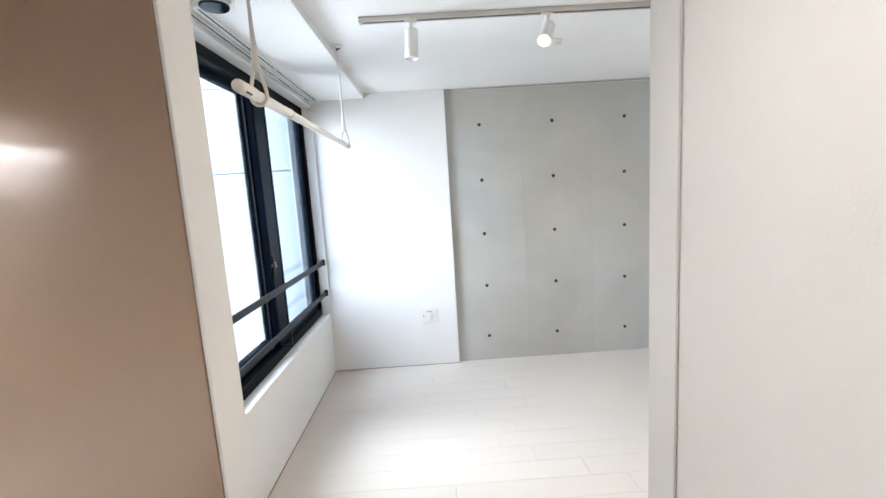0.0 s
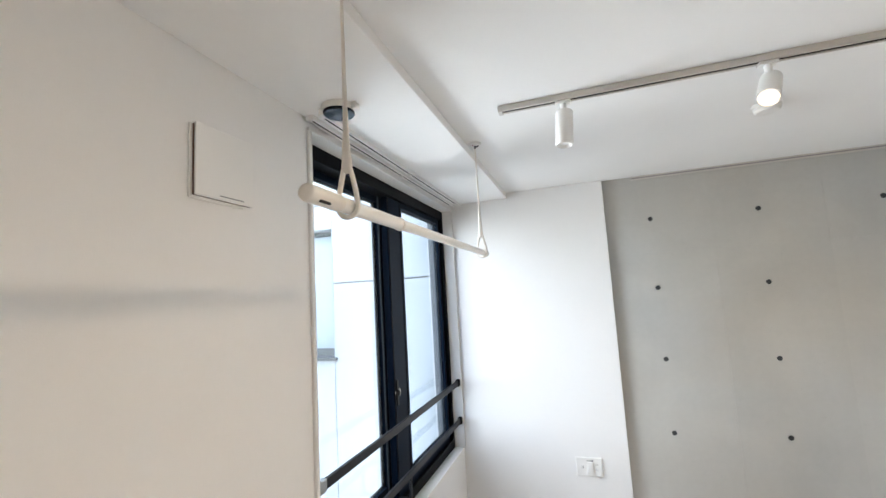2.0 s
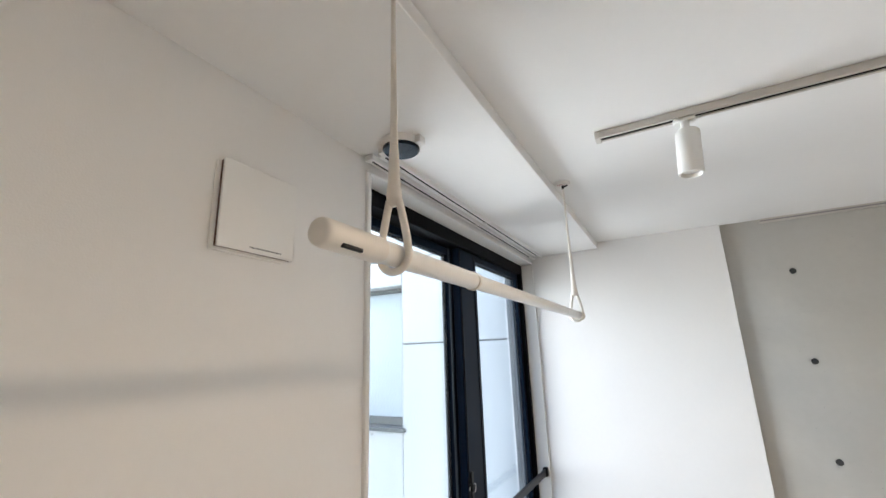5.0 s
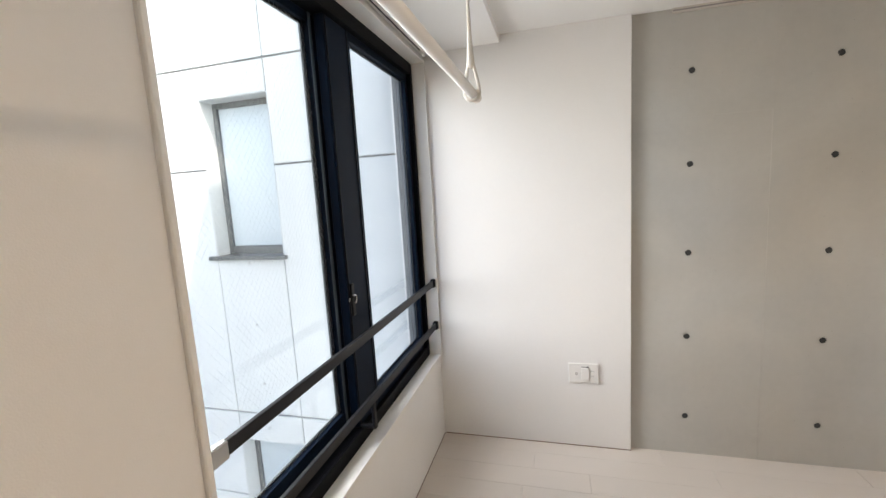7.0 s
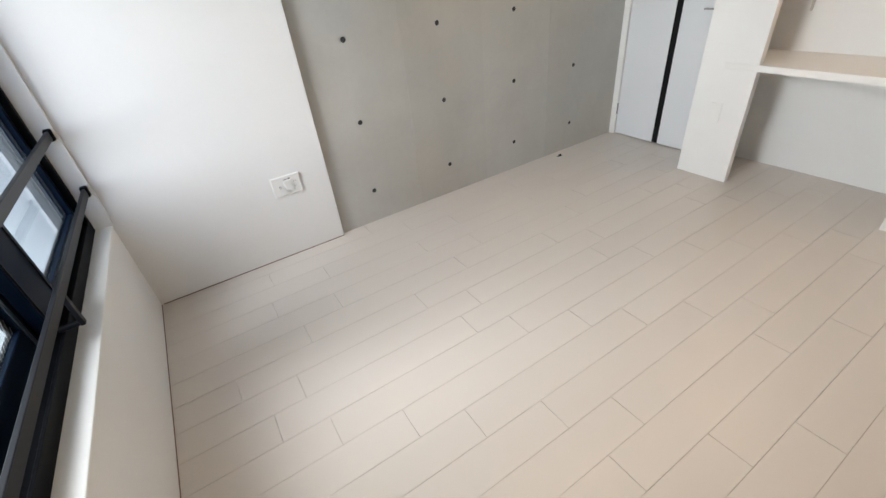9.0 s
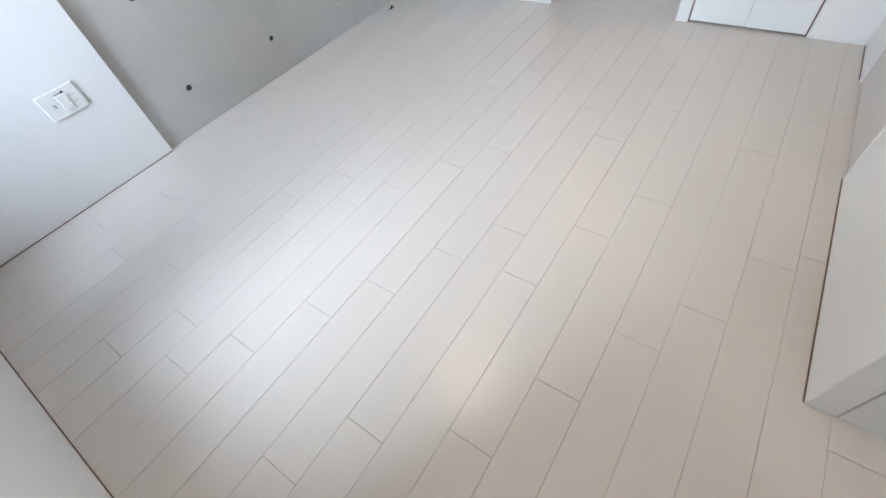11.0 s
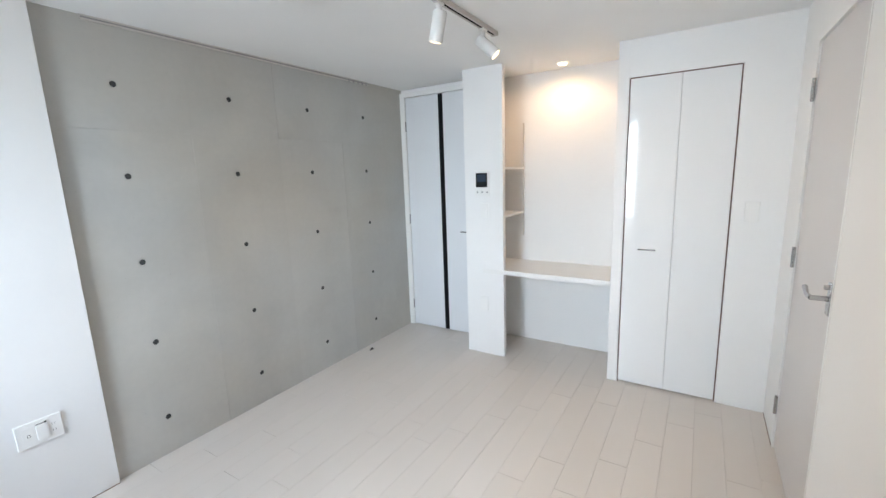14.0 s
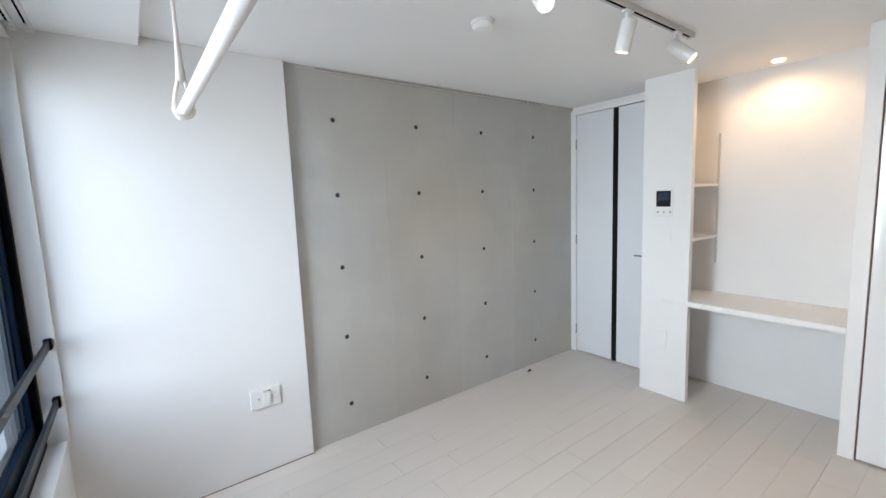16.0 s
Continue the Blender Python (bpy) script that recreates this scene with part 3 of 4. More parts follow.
def blue_fixture():
    f = thing("ceiling_sensor", (-0.797, 1.70, BEAM), "round white ceiling sensor with glossy dark blue face", "sensor")
    p = B()
    turned(p, ((0.057, -0.001), (0.057, -0.018), (0.054, -0.022)), Matrix.Translation((-0.797, 1.70, BEAM)), 32)
    part("ring", p, PLASTIC, f, "white plastic ring", True)
    p = B()
    turned(p, ((0.0535, -0.0222), (0.0535, -0.027), (0.050, -0.031), (0.006, -0.033)), Matrix.Translation((-0.797, 1.70, BEAM)), 32)
    part("lens", p, BLUEDARK, f, "glossy dark blue lens", True)
    for d in (-1, 1):
        p = B()
        box(p, -0.797 + d * 0.064 - 0.009, -0.797 + d * 0.064 + 0.009, 1.685, 1.715, BEAM - 0.0250, BEAM - 0.0010, 0.002)
        part("clip", p, PLASTIC, f)


blue_fixture()


def tube(bm, points, radii, seg=14):
    """A bent round bar through points, with one ring at each, closed at both ends."""
    rings = []
    for i, p in enumerate(points):
        way = (points[min(i + 1, len(points) - 1)] - points[max(i - 1, 0)]).normalized()
        side = Vector((0, 1, 0))
        up = way.cross(side).normalized()
        rings.append([bm.verts.new(p + radii[i] * (math.cos(2 * math.pi * j / seg) * side + math.sin(2 * math.pi * j / seg) * up)) for j in range(seg)])
    for lo, hi in zip(rings, rings[1:]):
        for j in range(seg):
            bm.faces.new((lo[j], lo[(j + 1) % seg], hi[(j + 1) % seg], hi[j]))
    bm.faces.new(rings[0])
    bm.faces.new(rings[-1])
    return bm


def drying_pole():
    x, z = -0.485, 1.764
    d = thing("drying_pole", (x, 1.78, z), "white telescopic laundry drying pole hung from the ceiling", "drying pole")
    p = B()
    rod(p, (x, 1.175, z), (x, 1.462, z), 0.0152, seg=32)
    part("outer_tube", p, PLASTIC, d, smooth=True)
    p = B()
    turned(p, ((0.0146, 0.0), (0.0172, 0.001), (0.0172, 0.008), (0.0146, 0.009)),
           Matrix.Translation((x, 1.458, z)) @ Matrix.Rotation(radians(-90), 4, "X"), 32)
    part("collar", p, IVORY, d, "ivory clamping collar", True)
    p = B()
    rod(p, (x, 1.462, z), (x, 2.405, z), 0.0138, seg=32)
    part("inner_tube", p, PLASTIC, d, smooth=True)
    p = B()
    turned(p, ((0.007, 0.0), (0.0118, 0.0009), (0.0147, 0.003), (0.0159, 0.0060), (0.0164, 0.011), (0.0167, 0.096), (0.0162, 0.103), (0.0154, 0.105)),
           Matrix.Translation((x, 1.083, z)) @ Matrix.Rotation(radians(-90), 4, "X"), 36)
    cap = part("grip_end", p, IVORY, d, "ivory plastic grip end", True)
    p = B()
    box(p, x + 0.0085, x + 0.0138, 1.108, 1.142, z - 0.0142, z - 0.0082, 0.002, 2)
    part("release_slot", p, DARK, cap, "dark release slot")
    p = B()
    turned(p, ((0.0145, 0.0), (0.0168, 0.001), (0.0168, 0.012), (0.0148, 0.013), (0.0148, 0.030), (0.0165, 0.031), (0.0160, 0.046), (0.010, 0.051)),
           Matrix.Translation((x, 2.400, z)) @ Matrix.Rotation(radians(-90), 4, "X"), 32)
    part("end_cap", p, IVORY, d, "ivory ringed end cap", True)
    for y in (1.220, 2.372):
        h = B()
        base = Matrix.Translation((x, y, CEIL))
        turned(h, ((0.030, -0.0005), (0.030, -0.006), (0.026, -0.011), (0.012, -0.012)), base, 28)
        ho = part("hanger_base", h, PLASTIC, d, "round white ceiling socket", True)
        h = B()
        rod(h, (x, y, CEIL - 0.012), (x, y, CEIL - 0.026), 0.0045, seg=14)
        rod(h, (x, y, CEIL - 0.019), (x + 0.014, y - 0.005, CEIL - 0.017), 0.0028, 0.0035, seg=10)
        bmesh.ops.create_icosphere(h, subdivisions=2, radius=0.0075 if y < 2 else 0.003, matrix=Matrix.Translation((x + 0.018, y - 0.006, CEIL - 0.0165)))
        part("latch", h, DARK, ho, "black latch knob", True)
        h = B()
        for i in range(24):
            a0, a1 = 2 * math.pi * i / 24, 2 * math.pi * (i + 1) / 24
            c = (x - 0.008, y - 0.015)
            q = [h.verts.new((c[0] + r * math.cos(a), c[1] + r * math.sin(a), CEIL - 0.0124)) for r, a in ((0.0088, a0), (0.0088, a1), (0.0076, a1), (0.0076, a0))]
            h.faces.new(q)
        for k in (-1, 1):
            box(h, x - 0.0125, x - 0.0035, y - 0.0155 + k * 0.0025, y - 0.0145 + k * 0.0025, CEIL - 0.0126, CEIL - 0.0122)
        part("load_mark", h, RED, ho, "small red printed load mark")
        h = B()
        stem = Matrix.Translation((x, y, 0)) @ Matrix.Diagonal((1, 0.62, 1, 1))
        turned(h, ((0.0035, CEIL - 0.026), (0.0040, 2.11), (0.0052, 1.98), (0.0068, 1.92), (0.0095, 1.872), (0.0120, 1.845), (0.0105, 1.836), (0.004, 1.831)), stem, 24)
        legs = [Vector((x + 0.0075, y, 1.840)), Vector((x + 0.0115, y, 1.824)), Vector((x + 0.0165, y, 1.802)), Vector((x + 0.0205, y, 1.781))]
        loop = [Vector((x + 0.0222 * math.cos(a), y, z + 0.0216 * math.sin(a))) for a in (-math.pi * i / 20 for i in range(21))]
        mirror = [Vector((2 * x - v.x, v.y, v.z)) for v in reversed(legs)]
        run = legs + loop + mirror
        tube(h, run, [0.0052] * len(run))
        part("hanger_strap", h, IVORY, d, "moulded ivory hanger with a looped foot", True)


drying_pole()

TRACK_Y = 2.045


def track():
    t = thing("lighting_track", (0.71, TRACK_Y, CEIL), "grey-white ceiling lighting track with a black slot", "lighting track")
    p = B()
    box(p, -0.30, 1.72, TRACK_Y - 0.018, TRACK_Y - 0.007, CEIL - 0.022, CEIL - 0.0005, 0.001)
    box(p, -0.30, 1.72, TRACK_Y + 0.007, TRACK_Y + 0.018, CEIL - 0.022, CEIL - 0.0005, 0.001)
    part("channel", p, ALU, t)
    p = B()
    box(p, -0.296, 1.716, TRACK_Y - 0.007, TRACK_Y + 0.007, CEIL - 0.019, CEIL - 0.001)
    part("slot", p, SLOT, t, "black slot")
    for x in (-0.30, 1.72):
        p = B()
        box(p, x - 0.008, x + 0.008, TRACK_Y - 0.020, TRACK_Y + 0.020, CEIL - 0.0245, CEIL - 0.0006, 0.002)
        part("end_cap", p, ALU, t)


track()


def track_spot(x, way, lit, share=1.0):
    s = thing("track_spotlight", (x, TRACK_Y, CEIL - 0.022), "white cylinder track spotlight, " + ("lit" if lit else "switched off"), "spotlight", "spotlights on the track")
    p = B()
    box(p, x - 0.028, x + 0.028, TRACK_Y - 0.014, TRACK_Y + 0.014, CEIL - 0.034, CEIL - 0.0225, 0.003)
    rod(p, (x, TRACK_Y, CEIL - 0.034), (x, TRACK_Y, CEIL - 0.075), 0.012, 0.010, seg=16)
    part("adapter", p, PLASTIC, s, smooth=True)
    way = Vector(way).normalized()
    a = Vector((x, TRACK_Y, CEIL - 0.083)) - way * 0.035 + Vector((0, 0, -0.012))
    e = a + way * 0.131
    p = B()
    m = Matrix.Translation(a) @ way.to_track_quat("Z", "Y").to_matrix().to_4x4()
    turned(p, ((0.027, 0.0), (0.0310, 0.005), (0.0315, 0.127), (0.0302, 0.131), (0.0270, 0.131), (0.0258, 0.114), (0.004, 0.113)), m, 32)
    part("head", p, PLASTIC, s, smooth=True)
    p = B()
    turned(p, ((0.0256, 0.115), (0.0256, 0.119), (0.018, 0.122)), m, 28)
    if lit:
        q = B()
        turned(q, ((0.0262, 0.1165), (0.0267, 0.1285), (0.0262, 0.1287), (0.0257, 0.1168)), m, 28)
        part("reflector", q, GLOW_RIM, s, "ring glowing by itself for the lamp's warm halo", True)
    part("lamp_face", p, GLOW_WARM if lit else PLASTIC, s, "glowing warm lamp face" if lit else "", True)
    if lit:
        spot_lamp("spot_beam", e + way * 0.006, e + way, SPOT_W * share, 128, 1.0, 0.042)


track_spot(-0.07, (-0.08, -0.045, -1), False)
track_spot(0.562, (-0.38, -0.66, -0.75), True, 1.6)
track_spot(1.13, (0.0, 0.26, -1), True, 0.5)
track_spot(1.575, (0.10, -0.68, -0.65), True)


def smoke_detector():
    s = thing("smoke_detector", (0.72, 2.495, CEIL), "round white ceiling smoke detector", "smoke detector")
    m = Matrix.Translation((0.72, 2.495, CEIL))
    p = B()
    turned(p, ((0.053, -0.0005), (0.053, -0.010), (0.050, -0.013)), m, 36)
    part("base", p, PLASTIC, s, smooth=True)
    p = B()
    turned(p, ((0.047, -0.0125), (0.047, -0.026), (0.040, -0.034), (0.012, -0.037)), m, 36)
    part("dome", p, PLASTIC, s, smooth=True)


smoke_detector()


def downlight():
    x, y = 2.675, 1.935
    d = thing("downlight", (x, y, CEIL), "small recessed warm downlight over the desk niche, lit", "downlight")
    m = Matrix.Translation((x, y, CEIL))
    p = B()
    turned(p, ((0.045, -0.0005), (0.043, -0.006), (0.036, -0.007), (0.034, -0.002), (0.004, -0.0015)), m, 32)
    part("rim", p, PLASTIC, d, smooth=True)
    p = B()
    turned(p, ((0.033, -0.0022), (0.033, -0.011), (0.028, -0.015)), m, 28)
    part("lens", p, GLOW_DOWN, d, "glowing warm lens")
    spot_lamp("downlight_beam", (x - 0.04, y, CEIL - 0.06), (x - 0.04, y, 0), DOWN_W, 172, 0.4, 0.09, (1.0, 0.62, 0.32))


downlight()


def picture_rail():
    r = thing("picture_rail", (1.3, CONC - 0.006, CEIL), "slim aluminium picture rail along the top of the concrete wall", "picture rail")
    p = B()
    box(p, 0.30, 2.25, CONC - 0.013, CONC - 0.010, CEIL - 0.022, CEIL - 0.0005)
    box(p, 0.30, 2.25, CONC - 0.0095, CONC - 0.001, CEIL - 0.009, CEIL - 0.0005)
    box(p, 0.30, 2.25, CONC - 0.013, CONC - 0.002, CEIL - 0.024, CEIL - 0.0205, 0.0005)
    rail = part("rail", p, ALU, r)
    # Flat grey strip on the rail's face imitates the shade of a groove.
    p = B()
    box(p, 0.302, 2.248, CONC - 0.0138, CONC - 0.0128, CEIL - 0.0155, CEIL - 0.0085)
    part("groove", p, GREY, rail, "grey strip on the rail's face, standing for a groove's shade")
    for x in (2.02, 2.07, 2.12, 2.17, 2.22):
        p = B()
        box(p, x - 0.007, x + 0.007, CONC - 0.018, CONC - 0.0125, CEIL - 0.027, CEIL - 0.009, 0.001)
        part("hook", p, STEEL, r, "small steel hook")


picture_rail()


# ---- things on the walls ----
def vent_cover():
    y0, y1, z0, z1 = 1.262, 1.45, 1.858, 2.045
    v = thing("vent_cover", (WEST, (y0 + y1) / 2, (z0 + z1) / 2), "square white wall vent with a floating cover plate", "vent")
    p = B()
    box(p, WEST + 0.0005, WEST + 0.006, y0 - 0.008, y1 - 0.022, z0 - 0.007, z1 - 0.004, 0.0025, 3)
    part("base", p, PLASTIC, v)
    # Solid brown block whose colour stands for the shade behind the cover plate.
    p = B()
    box(p, WEST + 0.006, WEST + 0.012, y0 + 0.001, y1 - 0.004, z0 + 0.001, z1 - 0.004)
    part("grille", p, BROWN, v, "dark brown block behind the cover, coloured as the shade in the gap")
    p = B()
    box(p, WEST + 0.012, WEST + 0.018, y0, y1, z0, z1, 0.0025, 3)
    part("cover_plate", p, PLASTIC, v)
    for i in range(20):
        p = B()
        y = y0 + 0.072 + i * 0.0041
        box(p, WEST + 0.0175, WEST + 0.0183, y, y + (0.0031 if i % 3 else 0.0023), z0 + 0.009, z0 + 0.0122)
        part("print_mark", p, INK, v)


vent_cover()


def plate(name, at, w, h, normal, label, category, pieces=(), group=""):
    """A wall plate with its inserts; normal '-y', '+y' or '-x'. pieces: (u0, u1, v0, v1, kind) from the plate's middle."""
    t = thing(name, at, label, category, group)
    x, y, z = at

    def slab(u0, u1, v0, v1, d0, d1, bevel=0.0):
        q = B()
        if normal == "-y":
            box(q, x + u0, x + u1, y - d1, y - d0, z + v0, z + v1, bevel, 2)
        elif normal == "+y":
            box(q, x + u0, x + u1, y + d0, y + d1, z + v0, z + v1, bevel, 2)
        else:
            box(q, x - d1, x - d0, y + u0, y + u1, z + v0, z + v1, bevel, 2)
        return q

    part("cover_plate", slab(-w / 2, w / 2, -h / 2, h / 2, 0.0005, 0.008, 0.003), PLASTIC, t)
    for n, mat, u0, u1, v0, v1, d in pieces:
        part(n, slab(u0, u1, v0, v1, 0.0075, 0.008 + d, min(0.001, d / 3)), mat, t)
    return t


SLOTS = [("socket_slot", GREY, u, u + 0.0022, v, v + 0.009, 0.0009) for v in (0.010, -0.020) for u in (0.041, 0.051)]
plate("wall_outlet", (-0.126, NORTH, 0.440), 0.158, 0.113, "-y", "white three-gang wall plate with aerial socket and power outlets", "outlet",
      [("insert", PLASTIC, -0.058, -0.018, -0.035, 0.035, 0.0006), ("insert", PLASTIC, 0.034, 0.064, -0.035, 0.035, 0.0006),
       ("aerial_socket", GREY, -0.044, -0.033, -0.009, 0.004, 0.004), ("aerial_core", PLASTIC, -0.0415, -0.0355, -0.0065, 0.0015, 0.0048),
       ("cover_box", PLASTIC, -0.012, 0.026, -0.033, 0.030, 0.006), ("tab", GREY, -0.012, 0.020, 0.034, 0.0385, 0.0015),
       ("tab_button", DARK, 0.018, 0.026, 0.0335, 0.041, 0.003)] + SLOTS)

plate("intercom", (EAST, 2.470, 1.42), 0.128, 0.20, "-x", "white video intercom with a small dark screen", "intercom",
      [("bezel", DARK, -0.047, 0.050, -0.03, 0.080, 0.006), ("screen", SCREEN, -0.036, 0.040, 0.012, 0.070, 0.0068)]
      + [("button", GREY, u, u + 0.010, -0.075, -0.062, 0.004) for u in (-0.05, -0.008, 0.034)])
plate("light_switch", (EAST, 2.452, 1.205), 0.07, 0.12, "-x", "white wall switch below the intercom", "switch",
      [("rocker", PLASTIC, -0.018, 0.018, -0.04, 0.04, 0.003)], "switches")
plate("wall_outlet", (EAST, 2.465, 0.435), 0.07, 0.12, "-x", "small white power outlet on the pier", "outlet",
      [("insert", PLASTIC, -0.018, 0.018, -0.035, 0.035, 0.002)])
plate("light_switch", (EAST, 0.74, 1.228), 0.07, 0.118, "-x", "white wall switch beside the closet", "switch",
      [("rocker", PLASTIC, -0.018, 0.018, -0.042, 0.042, 0.003)], "switches")


# ---- doors ----
def panel_door():
    d = thing("door_2", (PASS_X, 3.05, 0), "pale laminate door with a vertical black strip", "door", kind="structure")
    x, h, y1 = PASS_X, 2.205, 3.41
    p = B()
    box(p, x - 0.012, x + 0.08, y1 + 0.004, CONC - 0.001, 0, 2.25, 0.002)
    box(p, x - 0.012, x + 0.08, 2.63, y1 + 0.004, h + 0.005, 2.25, 0.002)
    part("door_frame", p, TRIM, d, "white door frame")
    p = B()
    box(p, x, x + 0.035, 3.052, y1, 0.008, h, 0.002)
    part("leaf", p, NARROW, d)
    p = B()
    box(p, x, x + 0.035, 2.64, 3.004, 0.008, h, 0.002)
    part("leaf", p, NARROW, d)
    p = B()
    box(p, x + 0.002, x + 0.034, 3.004, 3.052, 0.008, h, 0.0005)
    part("strip", p, DARK, d, "black vertical strip")
    p = B()
    box(p, x - 0.03, x - 0.022, 2.70, 2.84, 0.972, 0.982, 0.002)
    box(p, x - 0.024, x + 0.001, 2.715, 2.725, 0.973, 0.981)
    box(p, x - 0.024, x + 0.001, 2.825, 2.835, 0.973, 0.981)
    part("door_handle", p, STEEL, d, "slim steel bar handle")
    for z in (0.22, 1.08, 1.95):
        p = B()
        rod(p, (x - 0.006, y1 + 0.002, z - 0.045), (x - 0.006, y1 + 0.002, z + 0.045), 0.006, seg=12)
        part("hinge", p, STEEL, d)


panel_door()


def closet():
    d = thing("closet_door", (EAST, (CL0 + CL1) / 2, 0), "glossy white two-leaf folding closet door", "closet door")
    mid = 1.135
    x = EAST + 0.004
    for y0, y1 in ((CL0 + 0.004, mid - 0.001), (mid + 0.001, CL1 - 0.004)):
        p = B()
        box(p, x, x + 0.03, y0, y1, 0.012, CLH - 0.004, 0.0015)
        leaf = part("leaf", p, GLOSS, d)
    p = B()
    box(p, x - 0.022, x - 0.014, 1.226, 1.334, 0.966, 0.975, 0.002)
    for y in (1.235, 1.320):
        box(p, x - 0.015, x + 0.001, y, y + 0.007, 0.9665, 0.9745)
    part("handle", p, STEEL, leaf, "slim steel bar handle")
    p = B()
    for y0, y1, z0, z1 in ((CL0 - 0.0035, CL0 + 0.0035, 0.0, CLH), (CL1 - 0.0035, CL1 + 0.0035, 0.0, CLH), (CL0 + 0.0035, CL1 - 0.0035, CLH - 0.0035, CLH + 0.0035)):
        box(p, EAST + 0.012, EAST + 0.055, y0, y1, z0, z1)
    part("gap_lining", p, BROWN, d, "dark brown gap lining")


closet()


def room_door():
    d = thing("door_1", ((DR0 + DR1) / 2, SOUTH - 0.015, 0), "closed pale grey door with a chrome lever handle", "door", kind="structure")
    p = B()
    box(p, DR0 + 0.003, DR1 - 0.003, SOUTH - 0.045, SOUTH - 0.008, 0.006, DRH - 0.003, 0.0015)
    part("leaf", p, DOOR, d)
    p = B()
    box(p, DR0 + 0.0001, DR0 + 0.003, SOUTH - 0.045, SOUTH - 0.016, 0.0, DRH)
    box(p, DR1 - 0.003, DR1 - 0.0001, SOUTH - 0.045, SOUTH - 0.016, 0.0, DRH)
    box(p, DR0 + 0.003, DR1 - 0.003, SOUTH - 0.045, SOUTH - 0.016, DRH - 0.003, DRH - 0.0001)
    part("gap_lining", p, BROWN, d, "dark brown gap lining")
    for z in (0.25, 1.045, 1.83):
        p = B()
        rod(p, (DR1 + 0.002, SOUTH + 0.004, z - 0.05), (DR1 + 0.002, SOUTH + 0.004, z + 0.05), 0.008, seg=14)
        rod(p, (DR1 + 0.002, SOUTH + 0.004, z - 0.053), (DR1 + 0.002, SOUTH + 0.004, z - 0.05), 0.006, seg=14)
        box(p, DR1 - 0.016, DR1 + 0.018, SOUTH + 0.0025, SOUTH + 0.006, z - 0.045, z + 0.045, 0.0005)
        part("hinge", p, STEEL, d, "steel knuckle hinge")
    hx, hz = DR0 + 0.055, 1.02
    p = B()
    box(p, hx - 0.02, hx + 0.02, SOUTH - 0.0085, SOUTH - 0.001, hz - 0.06, hz + 0.06, 0.003, 2)
    rose = part("handle_plate", p, STEEL, d, "chrome back plate")
    p = B()
    rod(p, (hx, SOUTH - 0.002, hz), (hx, SOUTH + 0.05, hz), 0.010, 0.009, seg=18)
    rod(p, (hx, SOUTH + 0.045, hz), (hx + 0.045, SOUTH + 0.05, hz), 0.009, 0.008, seg=16)
    rod(p, (hx + 0.045, SOUTH + 0.05, hz), (hx + 0.115, SOUTH + 0.045, hz + 0.012), 0.008, 0.0095, seg=16)
    part("lever", p, STEEL, rose, "chrome lever", True)
    p = B()
    rod(p, (hx, SOUTH - 0.002, hz + 0.042), (hx, SOUTH + 0.012, hz + 0.042), 0.009, seg=16)
    part("thumb_turn", p, STEEL, rose)


room_door()


# ---- desk niche ----
b = B()
box(b, EAST - 0.002, NICHE_BACK - 0.001, NICHE0 + 0.001, NICHE1 + 0.184, 0.697, 0.732, 0.002)
box(b, EAST - 0.004, EAST - 0.0015, NICHE0 + 0.001, NICHE1 + 0.004, 0.6965, 0.7325)
desk = new("built_in_desk", finish("built_in_desk", b, TRIM))
tagged(desk, "white built-in desk board spanning the niche", "desk")


def shelf(z):
    s = B()
    box(s, EAST + 0.046, NICHE_BACK - 0.02, NICHE1 + 0.002, NICHE1 + 0.183, z - 0.009, z + 0.009, 0.0015)
    ob = new("shelf", finish("shelf", s, TRIM))
    tagged(ob, "small white shelf board in the desk niche", "shelf", "shelves in the niche")


shelf(1.53)
shelf(1.155)
b = B()
box(b, NICHE_BACK - 0.012, NICHE_BACK - 0.001, NICHE1 + 0.004, NICHE1 + 0.016, 0.95, 1.90, 0.001)
ob = new("shelf_rail", finish("shelf_rail", b, ALU))
tagged(ob, "slim white vertical shelf rail in the niche", "shelf rail")


# ---- hall ----
def hall_panel():
    y = HALL + 0.041
    d = thing("sliding_door", (-0.72, y, 0), "glossy brown sliding door panel slid beside the opening", "sliding door")
    p = B()
    box(p, -1.10, OPEN0 - 0.0055, y, y + 0.022, 0.008, 2.255, 0.0015, 2)
    part("leaf", p, HALL_PANEL, d)
    p = B()
    box(p, -1.13, OPEN0 - 0.0055, y - 0.001, y + 0.022, 2.262, CEIL - 0.001, 0.001)
    part("head_rail", p, ALU, d, "slim aluminium head rail")


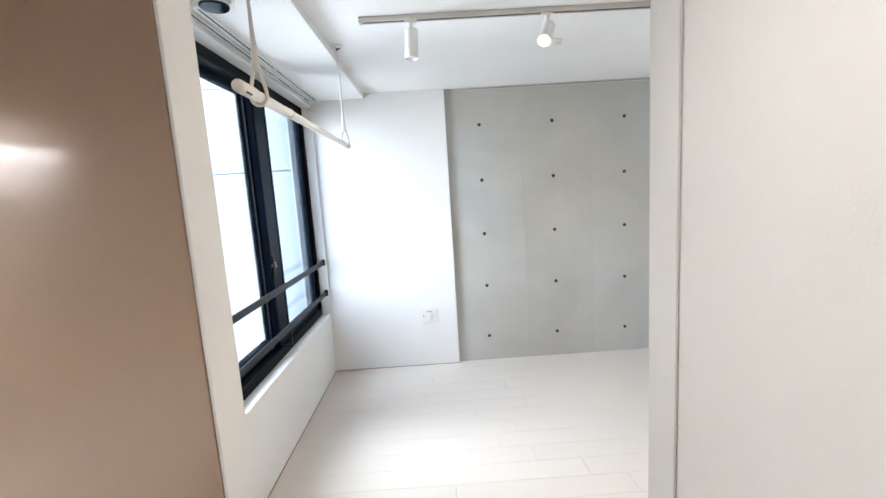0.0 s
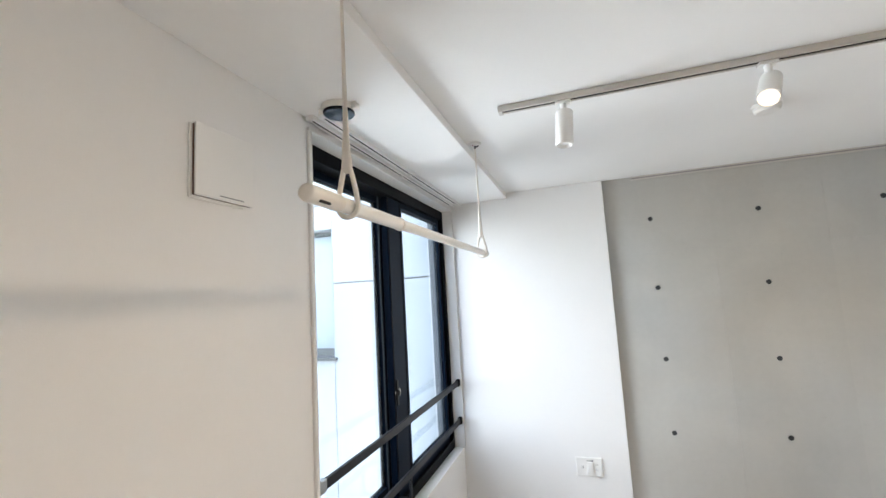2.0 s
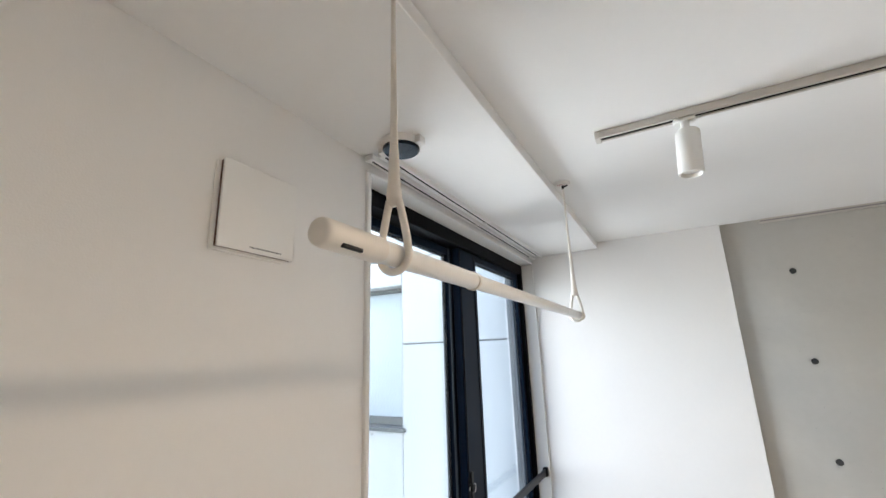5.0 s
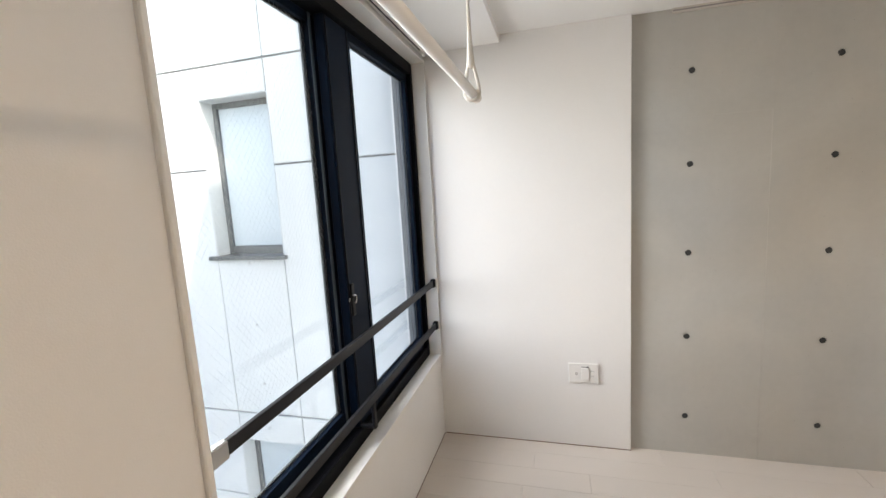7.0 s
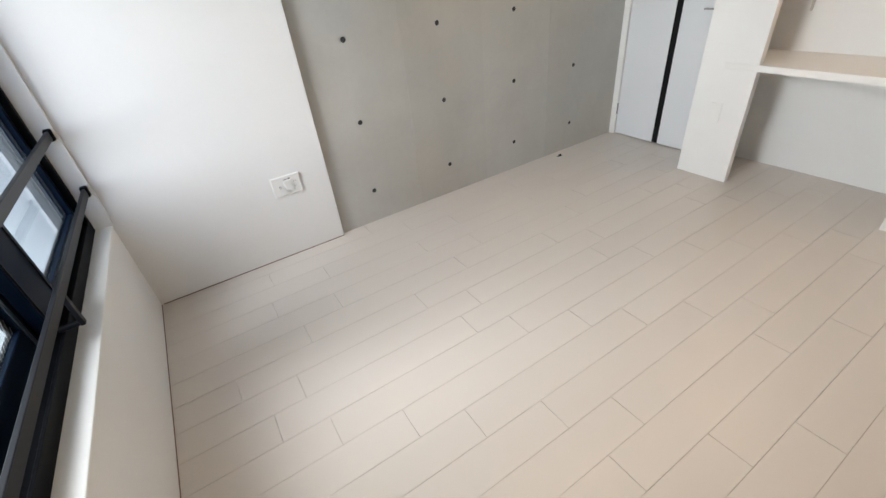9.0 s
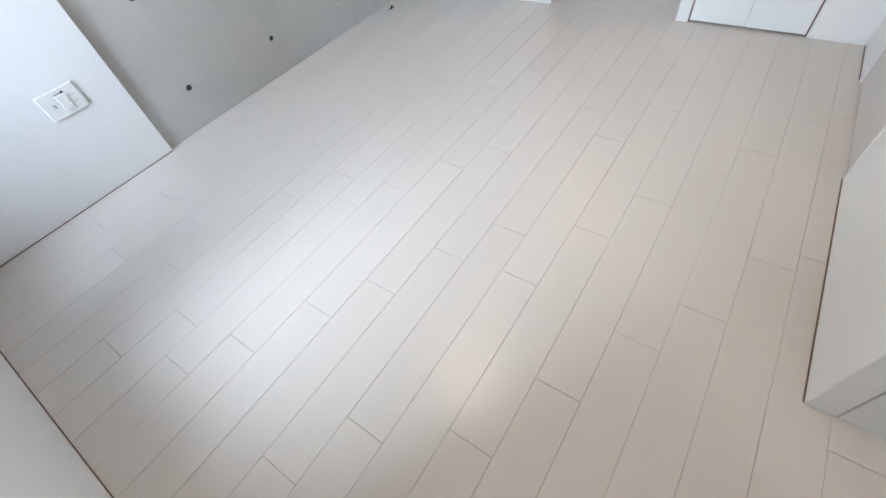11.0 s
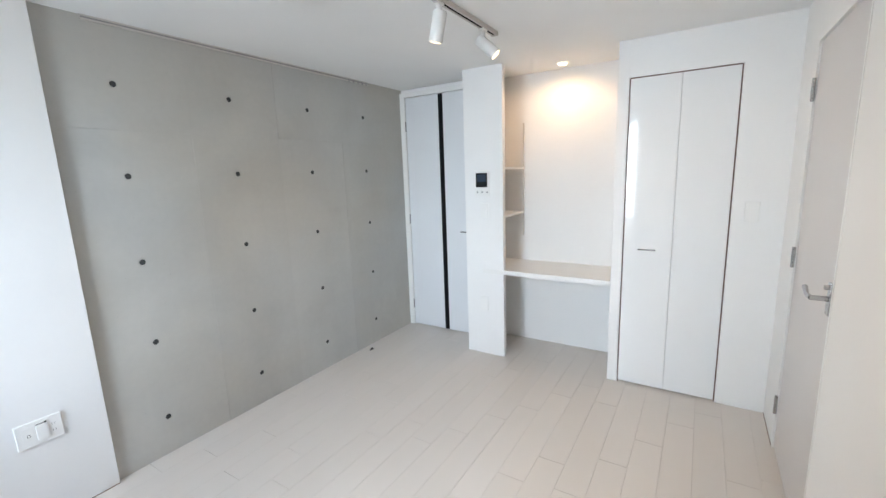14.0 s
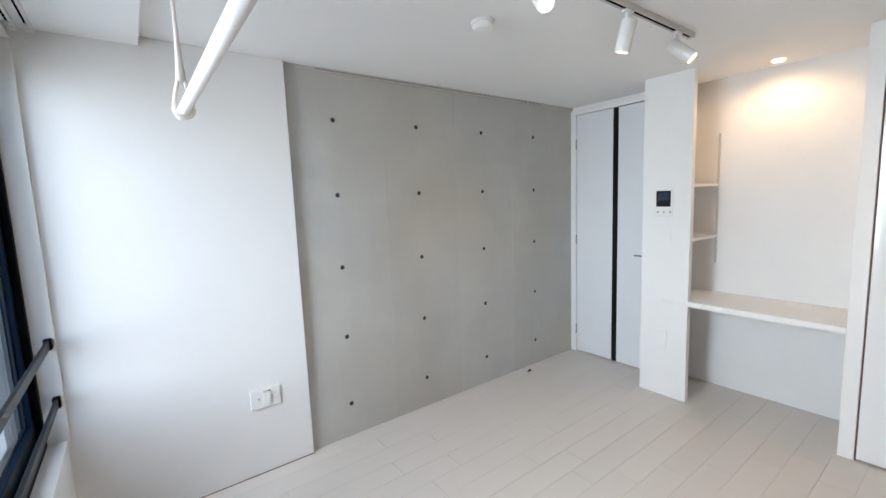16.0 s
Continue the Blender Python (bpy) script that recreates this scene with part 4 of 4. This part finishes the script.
def kitchen():
    c = thing("kitchen_wall_cabinet", (-0.95, 0.13, 1.66), "brown glossy kitchen wall cabinet with a lit strip beneath", "wall cabinet")
    p = B()
    box(p, -1.1395, -0.785, -0.24, 0.50, 1.665, CEIL - 0.002, 0.002)
    part("body", p, TRIM, c, "white cabinet body")
    for y0, y1 in ((-0.239, 0.129), (0.132, 0.499)):
        p = B()
        box(p, -0.784, -0.764, y0, y1, 1.657, CEIL - 0.006, 0.002)
        part("door", p, HALL_PANEL, c)
    p = B()
    box(p, -1.118, -1.080, -0.20, 0.49, 1.648, 1.6645, 0.003)
    lamp = part("strip_lamp", p, PLASTIC, c, "slim white strip lamp housing")
    p = B()
    box(p, -1.113, -1.085, -0.195, 0.485, 1.6455, 1.6485, 0.001)
    part("diffuser", p, GLOW_STRIP, lamp, "glowing white diffuser")
    w = thing("kitchen_base_cabinet", (-0.84, -0.2, 0), "white kitchen base cabinet under the counter", "base cabinet")
    p = B()
    box(p, -1.139, -0.60, -0.90, 0.50, 0.08, 0.858)
    part("body", p, TRIM, w)
    for y0 in (-0.90, -0.433, 0.034):
        p = B()
        box(p, -0.599, -0.580, y0 + 0.002, y0 + 0.464, 0.085, 0.85, 0.002)
        part("door", p, GLOSS, w)
    p = B()
    box(p, -1.10, -0.64, -0.898, 0.498, 0.0, 0.08)
    part("plinth", p, GREY, w, "grey plinth")
    t = B()
    box(t, -1.139, -0.57, -0.905, 0.505, 0.8585, 0.89, 0.003, 2)
    tagged(new("kitchen_counter", finish("kitchen_counter", t, TRIM)), "white kitchen counter top along the wall", "counter")


hall_panel()
kitchen()
strip = new("strip_light", bpy.data.lights.new("strip_light", "AREA"))
strip.data.shape, strip.data.size, strip.data.size_y = "RECTANGLE", 0.02, 0.66
strip.data.energy, strip.data.color = STRIP_W, (1.0, 0.95, 0.90)
strip.matrix_world = pose(-1.098, 0.145, 1.644)
# Added spot without a fixture, brightening the hall wall; its source is unseen.
spot_lamp("hall_fill_beam", (-0.14, 0.12, CEIL - 0.16), (0.287, 0.10, 0.75), HALL_W, 105, 1.0, 0.13, (1.0, 0.90, 0.80))


# ---- small things ----
def door_stop():
    d = thing("door_stop", (1.99, 3.385, 0.0), "small steel floor door stop", "door stop")
    p = B()
    box(p, 1.965, 2.015, 3.375, 3.395, 0.0, 0.004, 0.001)
    part("base", p, STEEL, d)
    p = B()
    box(p, 1.985, 2.005, 3.378, 3.392, 0.004, 0.016, 0.003)
    part("catch", p, DARK, d, "dark catch")


door_stop()

# ---- floor planks ----
PITCH, FIRST, LONG = 0.1406, 0.662, 0.882
JOINT = {0: .74, 1: .44, 2: .245, 3: -.02, 4: .60, 5: .28, 6: .466, 7: .25, 8: 0, 9: -.19, 10: -.43, 11: -.607, 12: -.477, 13: -.70, 14: -.36, 15: -.154, 16: -.446}
rng = random.Random(4)
PLANK_MESH = {}


def plank(x0, x1, y0, y1):
    size = (round(x1 - x0, 3), round(y1 - y0, 3))
    if size not in PLANK_MESH:
        q = B()
        box(q, -size[0] / 2 + 0.0006, size[0] / 2 - 0.0006, -size[1] / 2 + 0.0006, size[1] / 2 - 0.0006, -0.011, 0.0, 0.0007)
        PLANK_MESH[size] = finish("plank", q, PLANK)
    p = new("plank", PLANK_MESH[size])
    p.location, p.parent = ((x0 + x1) / 2, (y0 + y1) / 2, 0), floor


for k in range(-17, 21):
    y0 = FIRST + PITCH * k
    y1 = y0 + PITCH
    if y0 < -1.65:
        continue
    xa, xb = (-0.95, 2.86) if y0 > 0.5 else (-1.14, 0.40)
    y1 = min(y1, 3.5)
    j = JOINT.get(k, rng.uniform(0, LONG))
    while j > xa:
        j -= LONG
    cuts = [xa]
    while j + LONG < xb:
        j += LONG
        if j - cuts[-1] > 0.02 and xb - j > 0.02:
            cuts.append(j)
    cuts.append(xb)
    for x0, x1 in zip(cuts, cuts[1:]):
        plank(x0, x1, y0, y1)
